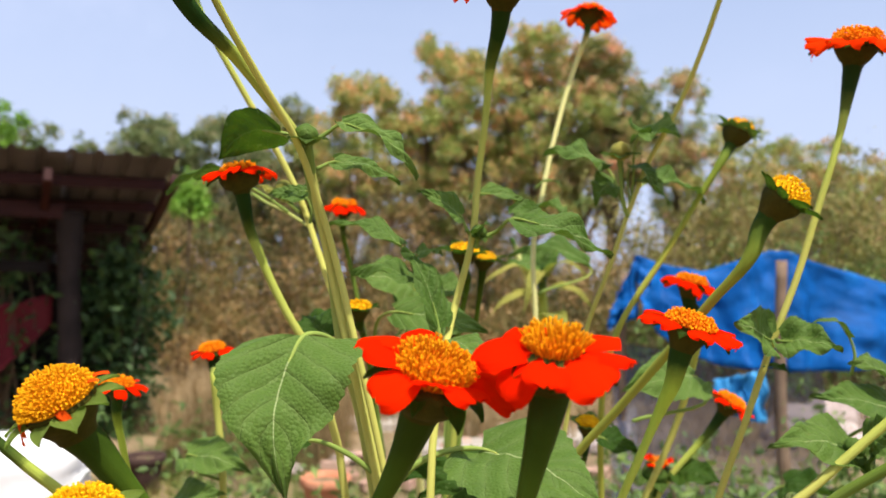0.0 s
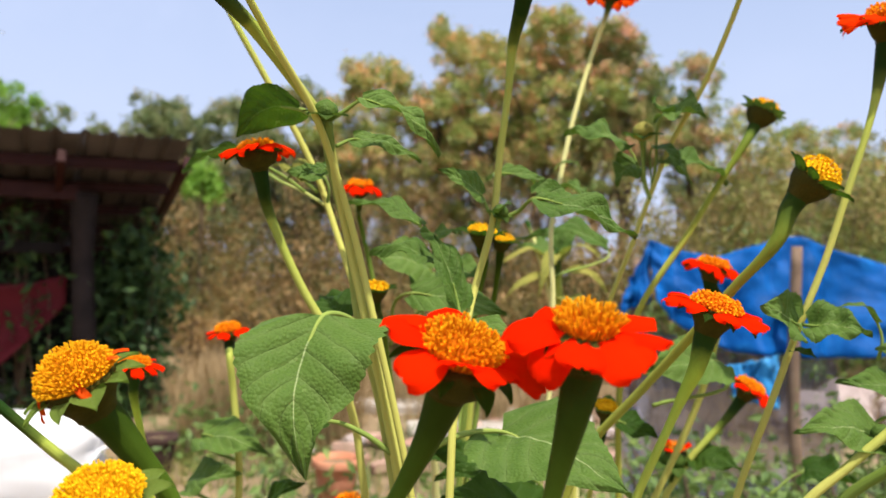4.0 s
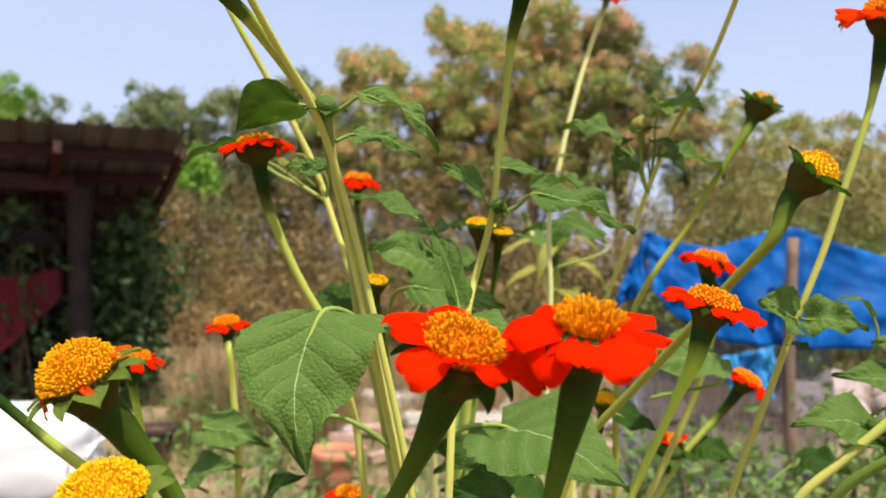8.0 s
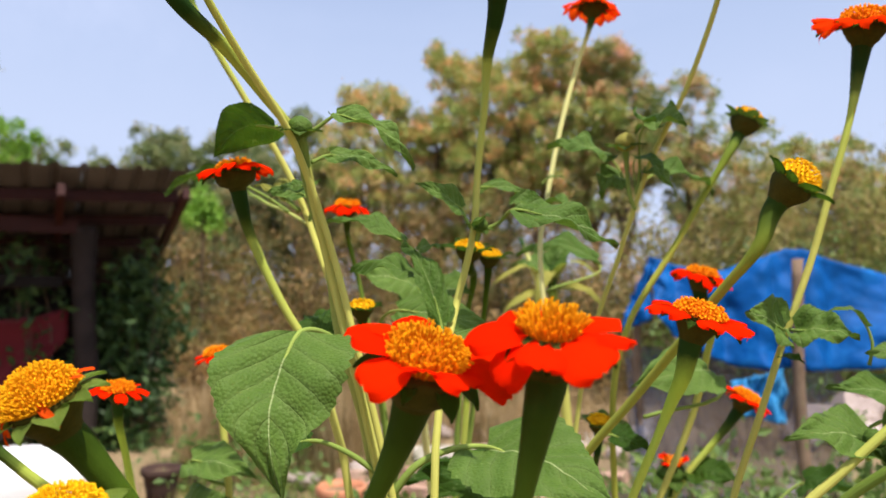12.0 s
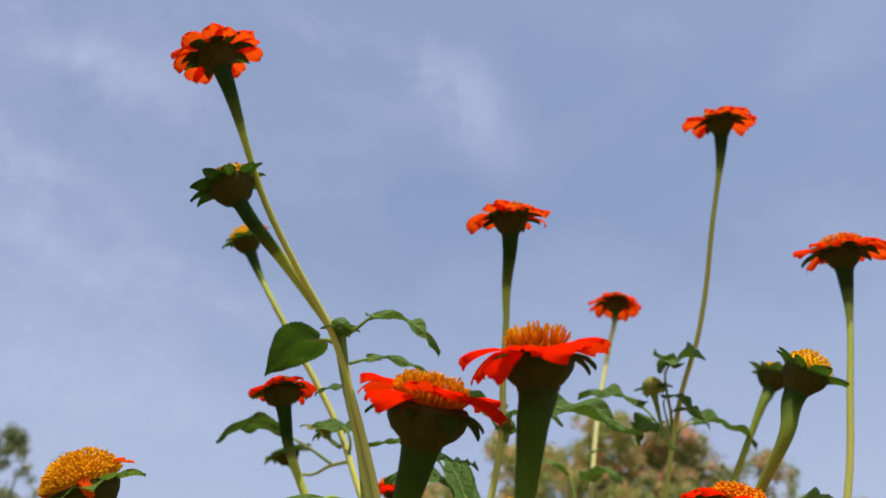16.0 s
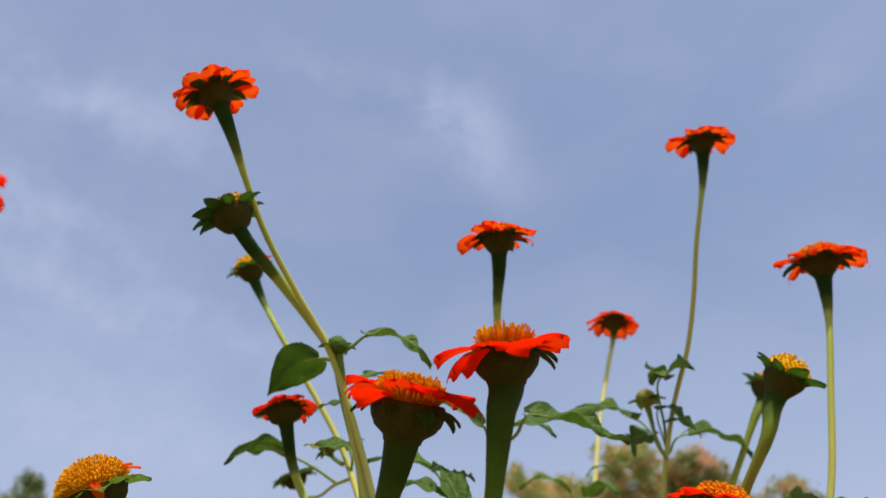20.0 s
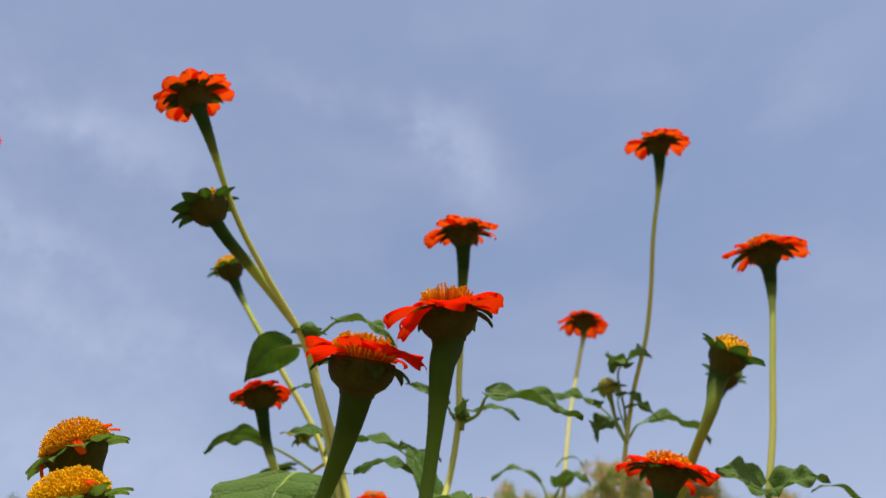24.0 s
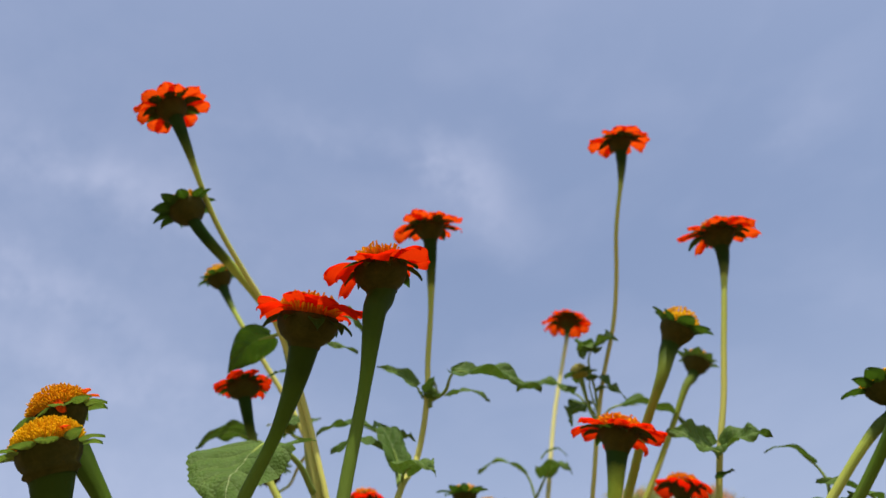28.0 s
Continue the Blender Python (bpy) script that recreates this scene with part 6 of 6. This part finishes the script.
leaf(p12, (0.017, 0.929, 1.092), (-0.048, 0.884, 1.091), 0.05, (0.0, -0.62, 0.78), 0.15, 0.08, 0.5, 106, LEAF_SHADED, [(0.011, 0.929, 1.048)], 0.0018)
leaf(p12, (0.088, 0.795, 1.097), (-0.018, 0.752, 1.134), 0.085, (0.0, -0.62, 0.78), 0.12, 0.08, 0.5, 107, LEAF_SHADED, [(0.106, 0.816, 1.059)], 0.0018)
leaf(p12, (0.059, 0.730, 1.090), (-0.007, 0.708, 1.104), 0.060, (0.0, -0.55, 0.83), 0.12, 0.08, 0.5, 108, LEAF_SHADED, [(0.075, 0.762, 1.059)], 0.0018)
flower(p12, (-0.129, 0.952, 1.022), (0.05, -0.12, 0.99), 0.032, 0.0135, [(-0.113, 0.952, 0.987), (-0.04, 1.0, 0.9), (-0.02, 1.05, 0.0)], seed=37, petals=9, shape="reflexed", thick=0.006, slim=0.004, run=0.03, florets=50, stalk=STEM_GREEN, label="low red bloom among leaves")
stalk(p12, [(0.025, 1.099, 1.209), (0.018, 1.099, 1.112), (0.011, 1.099, 1.014), (-0.02, 1.05, 0.0)], [0.0045, 0.005, 0.0055, 0.007], STEM)
stalk(p12, [(-0.061, 0.987, 1.306), (-0.049, 1.044, 1.213), (-0.039, 1.099, 1.111), (-0.02, 1.05, 0.0)], [0.004, 0.005, 0.0055, 0.007], STEM_PALE)

# leafy plant at the edge
p13 = plant_at(0.33, 0.74, "leafy sunflower plant with a faded head and thick pale stems")
leaf(p13, (0.369, 0.680, 1.177), (0.280, 0.640, 1.187), 0.056, (-0.05, -0.66, 0.75), 0.10, 0.05, 0.5, 111, LEAF, [(0.372, 0.698, 1.163)], 0.0022)
leaf(p13, (0.443, 0.740, 1.198), (0.341, 0.700, 1.220), 0.054, (0.1, -0.66, 0.75), 0.10, 0.05, 0.4, 112, LEAF, [(0.375, 0.698, 1.166), (0.383, 0.719, 1.177)], 0.0018)
leaf(p13, (0.442, 0.752, 1.232), (0.391, 0.730, 1.247), 0.040, (0.1, -0.60, 0.80), 0.15, 0.10, 0.5, 113, LEAF, [(0.421, 0.730, 1.196), (0.447, 0.752, 1.220)], 0.0018)
leaf(p13, (0.381, 0.676, 1.175), (0.391, 0.644, 1.201), 0.060, (0.0, -0.70, 0.70), 0.15, 0.10, 0.5, 114, LEAF, [(0.380, 0.698, 1.165)], 0.002)
bud(p13, (0.362, 0.665, 1.181), (0.1, -0.4, 0.9), 0.009, [(0.373, 0.687, 1.169), (0.372, 0.698, 1.158)], 8)
flower(p13, (0.451, 0.640, 1.290), (-0.15, -0.1, 0.98), 0.032, 0.0170, [(0.430, 0.637, 1.252), (0.370, 0.644, 1.199), (0.326, 0.649, 1.157), (0.295, 0.653, 1.127), (0.30, 0.70, 0.9), (0.33, 0.74, 0.0)], "faded", seed=33, thick=0.0070, slim=0.0046, run=0.05, florets=80, stalk=STEM, label="faded green head with a yellow top")
stalk(p13, [(0.440, 0.575, 1.255), (0.408, 0.600, 1.216), (0.381, 0.616, 1.187), (0.325, 0.657, 1.127), (0.31, 0.70, 0.9), (0.33, 0.74, 0.0)], [0.0052, 0.0046, 0.0042, 0.0044, 0.006, 0.008], STEM_GREEN)
leaf(p13, (0.401, 0.746, 1.270), (0.355, 0.730, 1.282), 0.016, (0.0, -0.4, 0.9), 0.25, 0.22, 0.6, 115, LEAF, [(0.402, 0.746, 1.234), (0.406, 0.746, 1.253)], 0.0016)

# a bloom just beside the camera
p14 = plant_at(-0.16, 0.24, "sunflower plant with a red bloom close to the camera")
flower(p14, (-0.109, 0.148, 1.256), (-0.10, -0.25, 0.96), 0.036, 0.0150, [(-0.12, 0.17, 1.17), (-0.15, 0.22, 0.9), (-0.16, 0.24, 0.0)], seed=35, petals=9, shape="open", thick=0.009, slim=0.005, run=0.05, florets=60, label="red bloom seen from below")

# yellowing plant in the middle distance
p15 = thing("yellowing_plant", (0.26, 1.62, 0), "leggy plant with long drooping yellow-green leaves", "plant")
stalk(p15, [(0.204, 1.680, 1.375), (0.209, 1.680, 1.261), (0.229, 1.700, 1.083), (0.26, 1.62, 0.0)], [0.009, 0.011, 0.012, 0.014], STEM)
stalk(p15, [(0.136, 1.680, 1.438), (0.181, 1.680, 1.311), (0.216, 1.700, 1.159), (0.26, 1.62, 0.0)], [0.005, 0.006, 0.008, 0.012], STEM_PALE)
leaf(p15, (0.200, 1.680, 1.334), (0.062, 1.574, 1.319), 0.034, (0, -0.3, 0.95), 0.2, 0.25, 0.5, 121, LEAF_YELLOW)
leaf(p15, (0.204, 1.680, 1.297), (0.079, 1.574, 1.255), 0.034, (0, -0.5, 0.85), 0.2, 0.22, 0.5, 122, LEAF_YELLOW)
leaf(p15, (0.209, 1.680, 1.341), (0.290, 1.574, 1.346), 0.034, (0, -0.3, 0.95), 0.2, 0.28, 0.5, 123, LEAF_YELLOW)
leaf(p15, (0.212, 1.680, 1.318), (0.311, 1.627, 1.279), 0.034, (0, -0.5, 0.85), 0.2, 0.25, 0.5, 124, LEAF_YELLOW)
leaf(p15, (0.200, 1.680, 1.362), (0.154, 1.574, 1.263), 0.034, (0, -0.7, 0.6), 0.2, 0.25, 0.5, 125, LEAF_YELLOW)
leaf(p15, (0.206, 1.680, 1.375), (0.257, 1.680, 1.433), 0.060, (0, -0.6, 0.8), 0.2, 0.10, 0.5, 126, LEAF)
leaf(p15, (0.200, 1.680, 1.369), (0.117, 1.680, 1.374), 0.060, (0, -0.6, 0.8), 0.2, 0.15, 0.5, 127, LEAF)
leaf(p15, (0.214, 1.680, 1.261), (0.255, 1.574, 1.218), 0.050, (0, -0.6, 0.8), 0.2, 0.2, 0.5, 128, LEAF_YELLOW)
